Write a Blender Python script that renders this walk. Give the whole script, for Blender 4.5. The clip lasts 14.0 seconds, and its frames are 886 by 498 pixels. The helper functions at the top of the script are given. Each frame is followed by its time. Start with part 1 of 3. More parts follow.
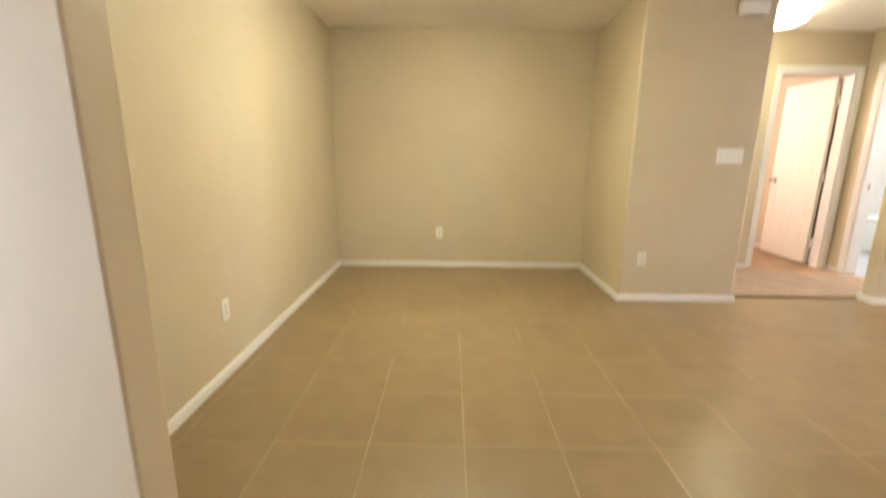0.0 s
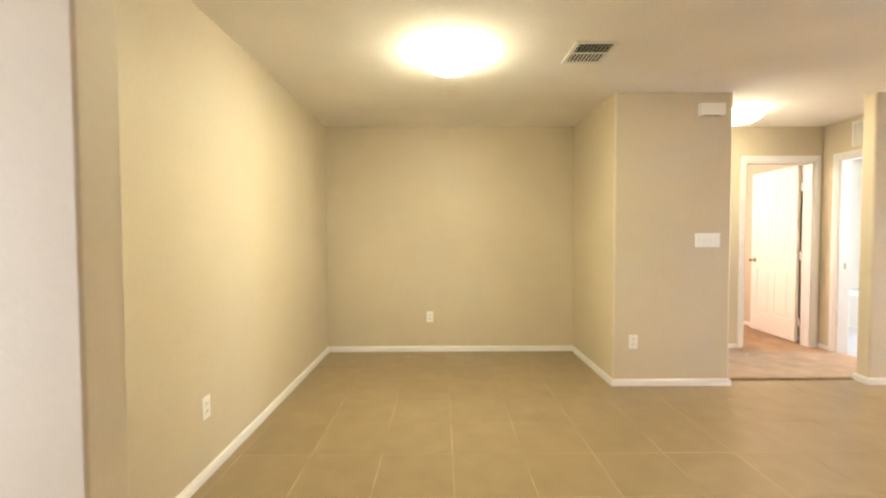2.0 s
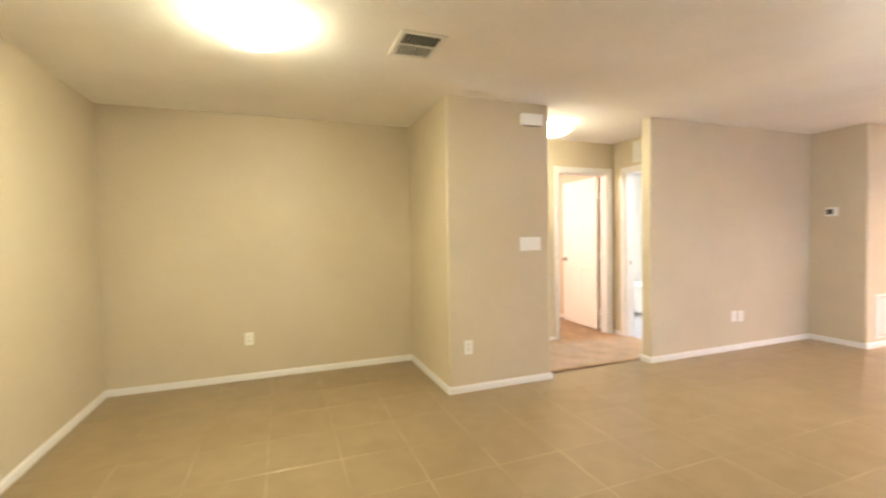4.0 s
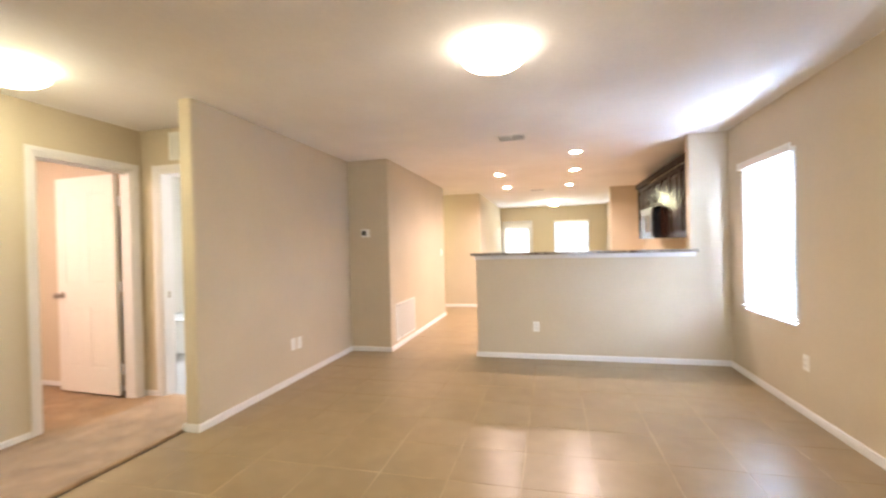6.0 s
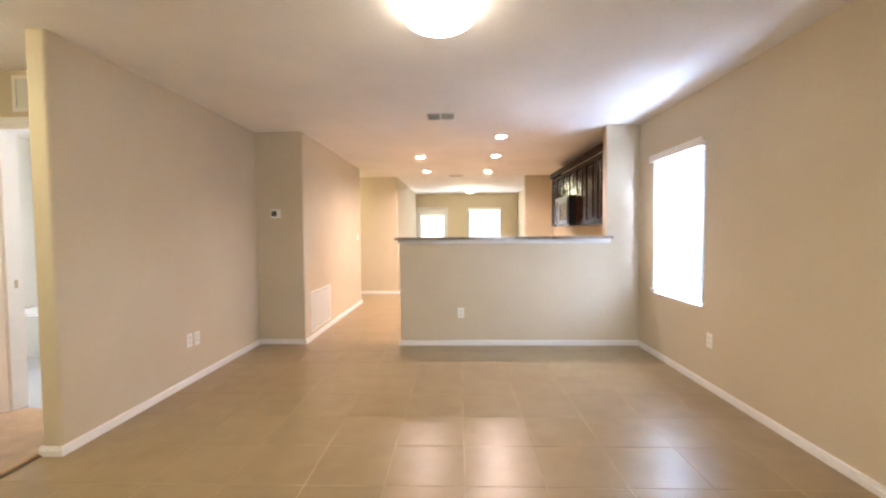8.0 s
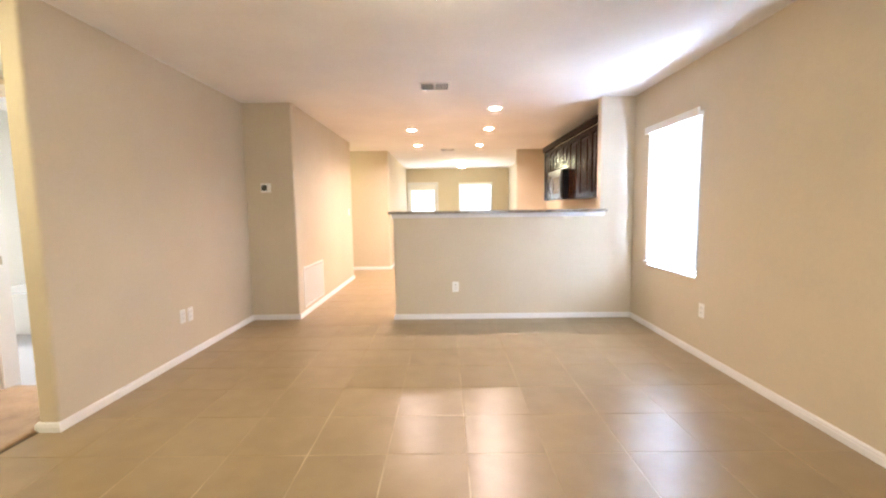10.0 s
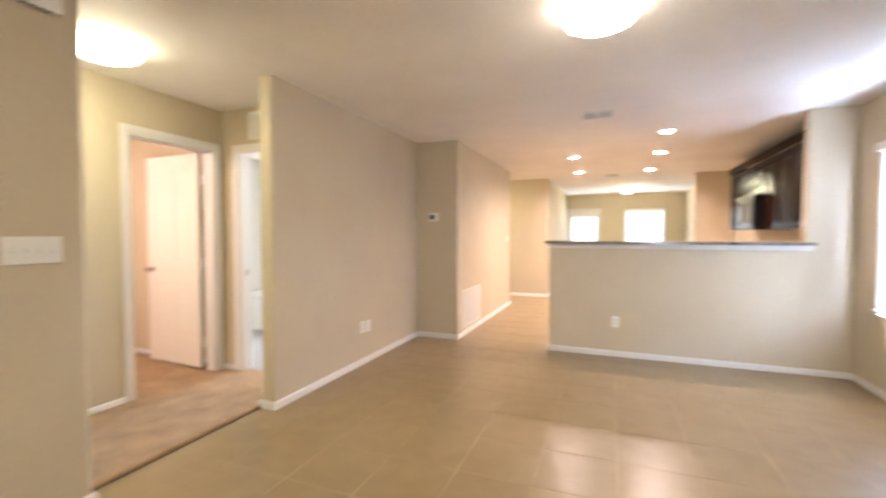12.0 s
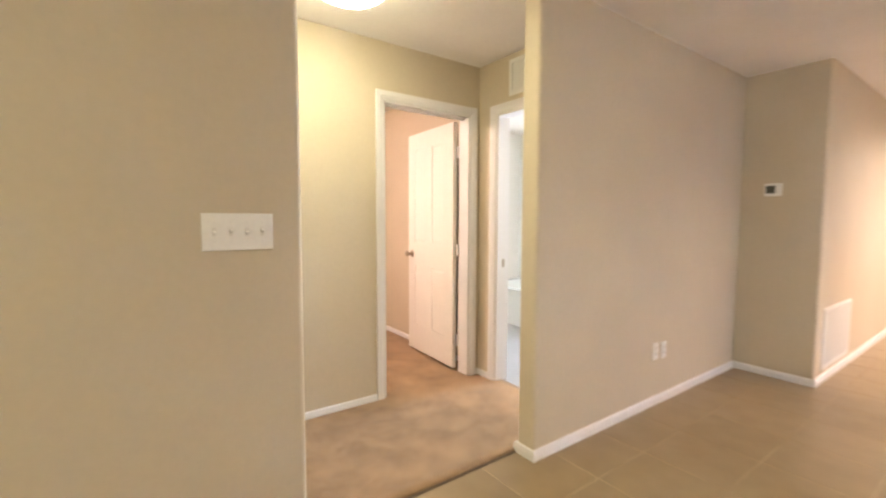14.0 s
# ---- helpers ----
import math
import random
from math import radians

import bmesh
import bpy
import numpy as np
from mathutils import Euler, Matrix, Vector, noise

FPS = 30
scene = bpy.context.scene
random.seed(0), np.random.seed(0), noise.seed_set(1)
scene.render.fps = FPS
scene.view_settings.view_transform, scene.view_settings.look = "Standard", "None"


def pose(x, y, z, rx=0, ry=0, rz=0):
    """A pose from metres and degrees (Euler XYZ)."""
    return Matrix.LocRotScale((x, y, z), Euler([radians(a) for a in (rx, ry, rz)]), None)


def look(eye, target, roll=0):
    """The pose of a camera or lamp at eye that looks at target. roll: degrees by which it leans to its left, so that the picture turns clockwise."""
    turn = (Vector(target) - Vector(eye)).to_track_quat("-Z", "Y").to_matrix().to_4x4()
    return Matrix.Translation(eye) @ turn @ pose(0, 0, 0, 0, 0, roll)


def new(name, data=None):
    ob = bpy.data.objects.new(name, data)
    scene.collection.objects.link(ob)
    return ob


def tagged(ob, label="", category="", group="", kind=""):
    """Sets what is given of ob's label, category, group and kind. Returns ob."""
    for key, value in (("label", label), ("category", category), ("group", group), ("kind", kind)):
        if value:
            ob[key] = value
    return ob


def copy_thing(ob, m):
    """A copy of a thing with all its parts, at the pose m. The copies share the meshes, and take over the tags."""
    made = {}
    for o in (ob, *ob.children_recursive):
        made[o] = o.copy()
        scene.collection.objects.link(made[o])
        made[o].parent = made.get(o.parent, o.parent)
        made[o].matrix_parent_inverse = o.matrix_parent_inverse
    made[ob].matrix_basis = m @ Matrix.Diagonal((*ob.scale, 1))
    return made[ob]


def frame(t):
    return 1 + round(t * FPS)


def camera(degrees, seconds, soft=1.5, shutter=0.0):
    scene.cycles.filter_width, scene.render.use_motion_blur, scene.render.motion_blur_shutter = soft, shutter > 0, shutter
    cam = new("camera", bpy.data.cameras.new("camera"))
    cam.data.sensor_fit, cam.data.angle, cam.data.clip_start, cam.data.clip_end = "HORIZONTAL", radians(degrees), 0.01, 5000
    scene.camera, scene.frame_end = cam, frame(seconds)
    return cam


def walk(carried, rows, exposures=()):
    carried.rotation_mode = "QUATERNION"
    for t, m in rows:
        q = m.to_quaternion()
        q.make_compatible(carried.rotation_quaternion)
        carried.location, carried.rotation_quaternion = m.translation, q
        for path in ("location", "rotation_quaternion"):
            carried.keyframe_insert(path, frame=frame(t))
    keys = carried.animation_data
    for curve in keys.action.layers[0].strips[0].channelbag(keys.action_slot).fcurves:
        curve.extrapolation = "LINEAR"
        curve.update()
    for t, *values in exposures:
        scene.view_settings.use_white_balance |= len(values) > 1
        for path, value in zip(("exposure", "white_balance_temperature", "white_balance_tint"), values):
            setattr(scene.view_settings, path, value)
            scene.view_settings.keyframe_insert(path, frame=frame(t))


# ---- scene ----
cam = camera(92.1, 14.0, soft=2.2, shutter=0.5)
PATH = [
    (0, (0.117, 0.071, 1.211), (0.086, 2.024, 0.781), 0.5),
    (0.5, (0.118, 0.077, 1.132), (0.102, 1.89, 0.286), 0.3),
    (0.7, (0.113, 0.081, 1.156), (0.099, 1.868, 0.260), 0.4),
    (1, (0.116, 0.077, 1.152), (0.096, 1.883, 0.295), 0.1),
    (1.5, (0.127, 0.059, 1.197), (0.123, 2.019, 0.797), -0.0),
    (2, (0.132, 0.049, 1.275), (0.138, 2.048, 1.208), -0.2),
    (2.2, (0.133, 0.053, 1.287), (0.135, 2.051, 1.203), -0.3),
    (4.3, (0.397, 0.49, 1.303), (1.296, 2.275, 1.24), -0.5),
    (4.5, (0.483, 0.59, 1.298), (1.524, 2.296, 1.224), -0.1),
    (5, (0.68, 0.872, 1.319), (2.194, 2.179, 1.302), -2.3),
    (5.3, (0.842, 0.937, 1.309), (2.557, 1.955, 1.252), -2.3),
    (5.5, (0.946, 0.981, 1.309), (2.761, 1.821, 1.319), -2.3),
    (6, (1.147, 1.089, 1.31), (3.088, 1.574, 1.3), -1.4),
    (6.5, (1.275, 1.217, 1.325), (3.263, 1.427, 1.314), -2.1),
    (7, (1.336, 1.284, 1.309), (3.334, 1.369, 1.298), -1.7),
    (7.5, (1.361, 1.313, 1.301), (3.359, 1.374, 1.261), -1.1),
    (8, (1.366, 1.297, 1.279), (3.363, 1.363, 1.201), -0.5),
    (8.1, (1.364, 1.296, 1.281), (3.361, 1.36, 1.174), -0.6),
    (8.2, (1.364, 1.304, 1.257), (3.355, 1.367, 1.084), -0.3),
    (10.3, (1.391, 1.356, 1.252), (3.383, 1.363, 1.072), -0.9),
    (10.5, (1.392, 1.319, 1.285), (3.39, 1.337, 1.199), -1.2),
    (11, (1.389, 1.292, 1.296), (3.387, 1.332, 1.229), -1.3),
    (11.5, (1.374, 1.332, 1.311), (3.365, 1.508, 1.254), -1.1),
    (12, (1.294, 1.315, 1.292), (3.154, 2.046, 1.224), 0.1),
    (12.5, (1.284, 1.342, 1.271), (2.88, 2.536, 1.11), -0.4),
    (12.7, (1.332, 1.419, 1.246), (2.853, 2.710, 1.103), -0.6),
    (13, (1.453, 1.577, 1.278), (2.94, 2.912, 1.185), -0.8),
    (13.2, (1.555, 1.662, 1.265), (3.033, 3.003, 1.131), -1.7),
    (13.5, (1.741, 1.833, 1.237), (3.108, 3.287, 1.109), -1.7),
    (14, (2.079, 2.125, 1.263), (3.243, 3.745, 1.125), 0.2),
]
walk(cam, [(t, look(eye, target, roll)) for t, eye, target, roll in PATH],
     [(0.0, 0.40), (0.5, 0.44), (1.0, 0.51), (1.5, 0.58), (2.2, 0.64), (4.3, 0.60), (5.2, 0.50), (6.6, 0.13), (8.0, 0.09), (8.2, 0.22), (10.3, 0.42), (10.5, 0.37), (11.0, 0.18), (12.5, 0.18), (14.0, 0.19)])

# ---- world and large lights ----
world = bpy.data.worlds.new("sky")
scene.world = world
world.use_nodes = True
sky = world.node_tree.nodes.new("ShaderNodeTexSky")
sky.sky_type, sky.sun_disc = "NISHITA", False
sky.sun_elevation, sky.sun_rotation = radians(50), radians(200)
background = world.node_tree.nodes["Background"]
background.inputs["Strength"].default_value = 0.12
world.node_tree.links.new(sky.outputs["Color"], background.inputs["Color"])

sun_data = bpy.data.lights.new("sun", "SUN")
sun_data.energy, sun_data.angle, sun_data.color = 0.8, radians(12), (1.0, 0.95, 0.88)
sun = new("sun", sun_data)
sun.matrix_world = look((0, 0, 30), (7, 19, 0))

DAY = (0.58, 0.72, 1.0)
WARM = (1.0, 0.865, 0.70)
YELLOW = (0.97, 0.91, 0.605)
PEACH = (1.0, 0.775, 0.70)


def daylight(name, at, target, width, height, watts, color=DAY):
    """The sky's light in a window or door opening."""
    data = bpy.data.lights.new(name, "AREA")
    data.shape, data.size, data.size_y, data.energy, data.color = "RECTANGLE", width, height, watts, color
    ob = new(name, data)
    ob.matrix_world = look(at, target)
    return ob


daylight("living_window_daylight", (5.355, -0.86, 1.32), (5.355, 3, 1.32), 0.82, 1.32, 1200, (0.55, 0.70, 1.0))
daylight("entry_daylight", (-2.50, 0.11, 1.05), (2, 0.11, 1.05), 0.88, 1.98, 54, (0.78, 0.85, 1.0))
daylight("dining_window_daylight", (14.56, 0.455, 1.31), (0, 0.455, 1.31), 0.97, 1.30, 75, (0.78, 0.86, 1.0))
daylight("dining_door_daylight", (14.50, 2.045, 1.41), (0, 2.045, 1.41), 0.69, 0.84, 50, (0.78, 0.86, 1.0))
# The bathroom's source is out of view; this lamp is added to brighten it.
daylight("added_bathroom_daylight", (6.62, 4.34, 1.55), (4, 4.34, 1.5), 0.8, 0.96, 165, (0.80, 0.88, 1.0))


# ---- materials ----
def node_material(name):
    m = bpy.data.materials.new(name)
    m.use_nodes = True
    nt = m.node_tree
    return m, nt, nt.nodes["Principled BSDF"]


def add_noise(nt, scale, detail=3.0, rough=0.55):
    coord = nt.nodes.new("ShaderNodeTexCoord")
    n = nt.nodes.new("ShaderNodeTexNoise")
    n.inputs["Scale"].default_value, n.inputs["Detail"].default_value, n.inputs["Roughness"].default_value = scale, detail, rough
    nt.links.new(coord.outputs["Object"], n.inputs["Vector"])
    return n


def add_ramp(nt, source, stops):
    r = nt.nodes.new("ShaderNodeValToRGB")
    r.color_ramp.elements[0].position, r.color_ramp.elements[0].color = stops[0][0], (*stops[0][1], 1)
    r.color_ramp.elements[1].position, r.color_ramp.elements[1].color = stops[-1][0], (*stops[-1][1], 1)
    for p, c in stops[1:-1]:
        r.color_ramp.elements.new(p).color = (*c, 1)
    nt.links.new(source, r.inputs["Fac"])
    return r


def add_mix(nt, a, b, fac, mode="MIX"):
    m = nt.nodes.new("ShaderNodeMix")
    m.data_type, m.blend_type = "RGBA", mode
    for value, index in ((a, 6), (b, 7)):
        if isinstance(value, tuple):
            m.inputs[index].default_value = (*value, 1)
        else:
            nt.links.new(value, m.inputs[index])
    if isinstance(fac, float):
        m.inputs[0].default_value = fac
    else:
        nt.links.new(fac, m.inputs[0])
    return m.outputs[2]


def add_bump(nt, bsdf, height, strength, distance):
    b = nt.nodes.new("ShaderNodeBump")
    b.inputs["Strength"].default_value, b.inputs["Distance"].default_value = strength, distance
    nt.links.new(height, b.inputs["Height"])
    nt.links.new(b.outputs["Normal"], bsdf.inputs["Normal"])


def painted(name, color, rough=0.6, relief=0.25, relief_scale=90.0, drift=0.06, spec=0.4):
    """Paint with a fine orange peel, soft drifts of tone and faint scuffs."""
    m, nt, bsdf = node_material(name)
    big = add_noise(nt, 0.9, 4.0)
    dark = tuple(c * (1 - drift) for c in color)
    light = tuple(min(1.0, c * (1 + drift)) for c in color)
    base = add_ramp(nt, big.outputs["Fac"], [(0.3, dark), (0.7, light)])
    speck = add_noise(nt, 38.0, 2.0)
    shade = add_ramp(nt, speck.outputs["Fac"], [(0.3, (0.97, 0.97, 0.97)), (0.7, (1.0, 1.0, 1.0))])
    nt.links.new(add_mix(nt, base.outputs["Color"], shade.outputs["Color"], 1.0, "MULTIPLY"), bsdf.inputs["Base Color"])
    bsdf.inputs["Roughness"].default_value = rough
    bsdf.inputs["Specular IOR Level"].default_value = spec
    peel = add_noise(nt, relief_scale, 3.0, 0.5)
    add_bump(nt, bsdf, peel.outputs["Fac"], relief, 0.002)
    return m


def plain(name, color, rough=0.4, metal=0.0, grain=60.0, spread=0.08):
    m, nt, bsdf = node_material(name)
    n = add_noise(nt, grain, 3.0)
    r = add_ramp(nt, n.outputs["Fac"], [(0.25, tuple(c * (1 - spread) for c in color)), (0.75, tuple(min(1.0, c * (1 + spread)) for c in color))])
    nt.links.new(r.outputs["Color"], bsdf.inputs["Base Color"])
    rr = add_ramp(nt, n.outputs["Fac"], [(0.2, (rough * 0.85,) * 3), (0.8, (min(1.0, rough * 1.15),) * 3)])
    nt.links.new(rr.outputs["Color"], bsdf.inputs["Roughness"])
    bsdf.inputs["Metallic"].default_value = metal
    return m


def glowing(name, color, strength):
    m, nt, bsdf = node_material(name)
    bsdf.inputs["Base Color"].default_value = (0.8, 0.78, 0.74, 1)
    bsdf.inputs["Roughness"].default_value = 0.3
    bsdf.inputs["Emission Color"].default_value = (*color, 1)
    bsdf.inputs["Emission Strength"].default_value = strength
    return m


WALL = painted("beige_wall_paint", (0.563, 0.482, 0.359))
CEILING = painted("off_white_ceiling_paint", (0.86, 0.83, 0.805), rough=0.85, relief=0.5, relief_scale=45.0, spec=0.2)
BATH = painted("pale_bathroom_paint", (0.72, 0.71, 0.68))
TRIM = painted("white_trim_enamel", (0.74, 0.72, 0.72), rough=0.35, relief=0.06, relief_scale=140.0, drift=0.03)
DOOR = painted("white_door_enamel", (0.80, 0.77, 0.72), rough=0.38, relief=0.10, relief_scale=120.0, drift=0.03)
PLASTIC = plain("white_plastic", (0.80, 0.79, 0.76), 0.35, spread=0.03)
PLASTIC_DIM = plain("ivory_plastic", (0.72, 0.70, 0.66), 0.4, spread=0.05)
# Near-black colour that stands for the shade inside slots and ducts.
DARK = plain("shaded_slot_black", (0.03, 0.028, 0.025), 0.6)
SCREEN = plain("grey_display", (0.08, 0.085, 0.075), 0.25)
METAL_WHITE = plain("white_enamelled_metal", (0.76, 0.75, 0.72), 0.4, spread=0.04)
NICKEL = plain("satin_nickel", (0.42, 0.36, 0.29), 0.32, 1.0)
DARK_STEEL = plain("dark_stainless_steel", (0.09, 0.085, 0.08), 0.3, 1.0)
BLACK_GLOSS = plain("black_appliance_gloss", (0.012, 0.012, 0.013), 0.18)
TUB_WHITE = plain("white_tub_acrylic", (0.82, 0.83, 0.84), 0.2, spread=0.02)
STRIP = plain("brown_transition_strip", (0.10, 0.065, 0.035), 0.5)
LAMP_GLASS = glowing("lit_frosted_glass", WARM, 100.0)
LAMP_RIM = glowing("lit_frosted_rim", WARM, 13.0)
HALL_GLASS = glowing("lit_hall_glass", YELLOW, 46.0)
HALL_RIM = glowing("lit_hall_rim", YELLOW, 11.0)
NOOK_GLASS = glowing("lit_nook_glass", YELLOW, 138.0)
NOOK_RIM = glowing("lit_nook_rim", YELLOW, 31.0)
# Glow of the added passage lamp, hidden behind the wall's end.
PASSAGE_GLASS = glowing("lit_passage_glass", YELLOW, 80.0)
PASSAGE_RIM = glowing("lit_passage_rim", YELLOW, 38.0)
DINING_GLASS = glowing("lit_dining_glass", YELLOW, 330.0)
DINING_RIM = glowing("lit_dining_rim", YELLOW, 60.0)
# Glow of the added bedroom lamp, which stays out of view.
BED_GLASS = glowing("lit_bedroom_glass", (1.0, 0.75, 0.66), 165.0)
BED_RIM = glowing("lit_bedroom_rim", (1.0, 0.75, 0.66), 52.0)
CAN_GLASS = glowing("lit_can_lens", PEACH, 1650.0)
SKY_GLOW = glowing("overcast_sky_backdrop", DAY, 9.0)


def make_tile():
    m, nt, bsdf = node_material("beige_porcelain_tile")
    info = nt.nodes.new("ShaderNodeObjectInfo")
    cloud = add_noise(nt, 6.0, 4.0, 0.5)
    cloud.noise_dimensions = "4D"
    mul = nt.nodes.new("ShaderNodeMath")
    mul.operation = "MULTIPLY"
    mul.inputs[1].default_value = 23.0
    nt.links.new(info.outputs["Random"], mul.inputs[0])
    nt.links.new(mul.outputs[0], cloud.inputs["W"])
    base = add_ramp(nt, cloud.outputs["Fac"], [(0.2, (0.228, 0.163, 0.089)), (0.8, (0.306, 0.223, 0.127))])
    tone = add_ramp(nt, info.outputs["Random"], [(0.0, (0.94, 0.94, 0.93)), (1.0, (1.0, 1.0, 1.0))])
    nt.links.new(add_mix(nt, base.outputs["Color"], tone.outputs["Color"], 1.0, "MULTIPLY"), bsdf.inputs["Base Color"])
    bsdf.inputs["Roughness"].default_value = 0.31
    bsdf.inputs["Specular IOR Level"].default_value = 0.5
    return m


def make_grout():
    m, nt, bsdf = node_material("pale_sanded_grout")
    n = add_noise(nt, 3.0, 5.0)
    r = add_ramp(nt, n.outputs["Fac"], [(0.35, (0.29, 0.220, 0.135)), (0.65, (0.49, 0.395, 0.265))])
    nt.links.new(r.outputs["Color"], bsdf.inputs["Base Color"])
    bsdf.inputs["Roughness"].default_value = 0.9
    return m


def make_carpet():
    m, nt, bsdf = node_material("brown_cut_pile_carpet")
    patch = add_noise(nt, 5.5, 5.0, 0.65)
    base = add_ramp(nt, patch.outputs["Fac"], [(0.32, (0.25, 0.146, 0.067)), (0.68, (0.43, 0.262, 0.132))])
    tuft = add_noise(nt, 220.0, 2.0)
    shade = add_ramp(nt, tuft.outputs["Fac"], [(0.3, (0.72, 0.72, 0.72)), (0.7, (1.0, 1.0, 1.0))])
    nt.links.new(add_mix(nt, base.outputs["Color"], shade.outputs["Color"], 1.0, "MULTIPLY"), bsdf.inputs["Base Color"])
    bsdf.inputs["Roughness"].default_value = 1.0
    bsdf.inputs["Specular IOR Level"].default_value = 0.05
    bsdf.inputs["Sheen Weight"].default_value = 0.3
    add_bump(nt, bsdf, tuft.outputs["Fac"], 0.9, 0.006)
    return m


def make_granite():
    m, nt, bsdf = node_material("speckled_grey_granite")
    v = nt.nodes.new("ShaderNodeTexVoronoi")
    v.inputs["Scale"].default_value = 140.0
    coord = nt.nodes.new("ShaderNodeTexCoord")
    nt.links.new(coord.outputs["Object"], v.inputs["Vector"])
    base = add_ramp(nt, v.outputs["Color"], [(0.15, (0.06, 0.05, 0.045)), (0.45, (0.30, 0.26, 0.22)), (0.8, (0.55, 0.50, 0.45))])
    cloud = add_noise(nt, 9.0, 4.0)
    tone = add_ramp(nt, cloud.outputs["Fac"], [(0.3, (0.6, 0.58, 0.55)), (0.7, (1.0, 1.0, 1.0))])
    nt.links.new(add_mix(nt, base.outputs["Color"], tone.outputs["Color"], 1.0, "MULTIPLY"), bsdf.inputs["Base Color"])
    bsdf.inputs["Roughness"].default_value = 0.12
    return m


def make_dark_wood():
    m, nt, bsdf = node_material("espresso_stained_wood")
    coord = nt.nodes.new("ShaderNodeTexCoord")
    mapping = nt.nodes.new("ShaderNodeMapping")
    mapping.inputs["Scale"].default_value = (18.0, 18.0, 1.6)
    nt.links.new(coord.outputs["Object"], mapping.inputs["Vector"])
    n = nt.nodes.new("ShaderNodeTexNoise")
    n.inputs["Scale"].default_value, n.inputs["Detail"].default_value = 3.0, 6.0
    nt.links.new(mapping.outputs[0], n.inputs["Vector"])
    r = add_ramp(nt, n.outputs["Fac"], [(0.3, (0.009, 0.0042, 0.0028)), (0.7, (0.026, 0.012, 0.007))])
    nt.links.new(r.outputs["Color"], bsdf.inputs["Base Color"])
    bsdf.inputs["Roughness"].default_value = 0.12
    bsdf.inputs["Specular IOR Level"].default_value = 0.5
    bsdf.inputs["IOR"].default_value = 1.07
    lacquer = nt.nodes.new("ShaderNodeMapping")
    lacquer.inputs["Scale"].default_value = (5.0, 5.0, 70.0)
    nt.links.new(coord.outputs["Object"], lacquer.inputs["Vector"])
    wave = nt.nodes.new("ShaderNodeTexNoise")
    wave.inputs["Scale"].default_value, wave.inputs["Detail"].default_value = 1.0, 3.0
    nt.links.new(lacquer.outputs[0], wave.inputs["Vector"])
    add_bump(nt, bsdf, wave.outputs["Fac"], 0.5, 0.004)
    return m


def make_blind():
    m, nt, bsdf = node_material("white_blind_slat")
    out = nt.nodes["Material Output"]
    n = add_noise(nt, 25.0, 3.0)
    r = add_ramp(nt, n.outputs["Fac"], [(0.3, (0.80, 0.80, 0.79)), (0.7, (0.86, 0.86, 0.85))])
    nt.links.new(r.outputs["Color"], bsdf.inputs["Base Color"])
    bsdf.inputs["Roughness"].default_value = 0.45
    tr = nt.nodes.new("ShaderNodeBsdfTranslucent")
    nt.links.new(r.outputs["Color"], tr.inputs["Color"])
    mix = nt.nodes.new("ShaderNodeMixShader")
    mix.inputs[0].default_value = 0.80
    nt.links.new(bsdf.outputs[0], mix.inputs[1])
    nt.links.new(tr.outputs[0], mix.inputs[2])
    nt.links.new(mix.outputs[0], out.inputs["Surface"])
    return m


def make_pane():
    m, nt, bsdf = node_material("clear_window_glass")
    out = nt.nodes["Material Output"]
    clear = nt.nodes.new("ShaderNodeBsdfTransparent")
    clear.inputs["Color"].default_value = (0.95, 0.97, 0.97, 1)
    gloss = nt.nodes.new("ShaderNodeBsdfGlossy")
    gloss.inputs["Roughness"].default_value = 0.02
    fres = nt.nodes.new("ShaderNodeFresnel")
    fres.inputs["IOR"].default_value = 1.45
    mix = nt.nodes.new("ShaderNodeMixShader")
    nt.links.new(fres.outputs[0], mix.inputs[0])
    nt.links.new(clear.outputs[0], mix.inputs[1])
    nt.links.new(gloss.outputs[0], mix.inputs[2])
    nt.links.new(mix.outputs[0], out.inputs["Surface"])
    return m


TILE, GROUT, CARPET, GRANITE, WOOD = make_tile(), make_grout(), make_carpet(), make_granite(), make_dark_wood()
BLIND, PANE = make_blind(), make_pane()
GROUND = plain("dry_ground", (0.22, 0.20, 0.15), 0.95, grain=0.8, spread=0.25)


# ---- mesh tools ----
def part(name, bm, material, parent=None, label=""):
    """Links a bmesh as one mesh object, under a thing or under a part."""
    me = bpy.data.meshes.new(name)
    bm.normal_update()
    bm.to_mesh(me)
    bm.free()
    me.materials.append(material)
    ob = new(name, me)
    if parent is not None:
        ob.parent = parent
    if label:
        ob["label"] = label
    return ob


def same_mesh(ob, m, parent):
    """Another object on the same mesh, at the pose m under the parent."""
    twin = new(ob.name.split(".")[0], ob.data)
    twin.parent = parent
    twin.matrix_local = m
    return twin


def thing(name, m, label, category, group="", kind=""):
    ob = new(name)
    ob.empty_display_size = 0.1
    ob.matrix_world = m
    return tagged(ob, label, category, group, kind)


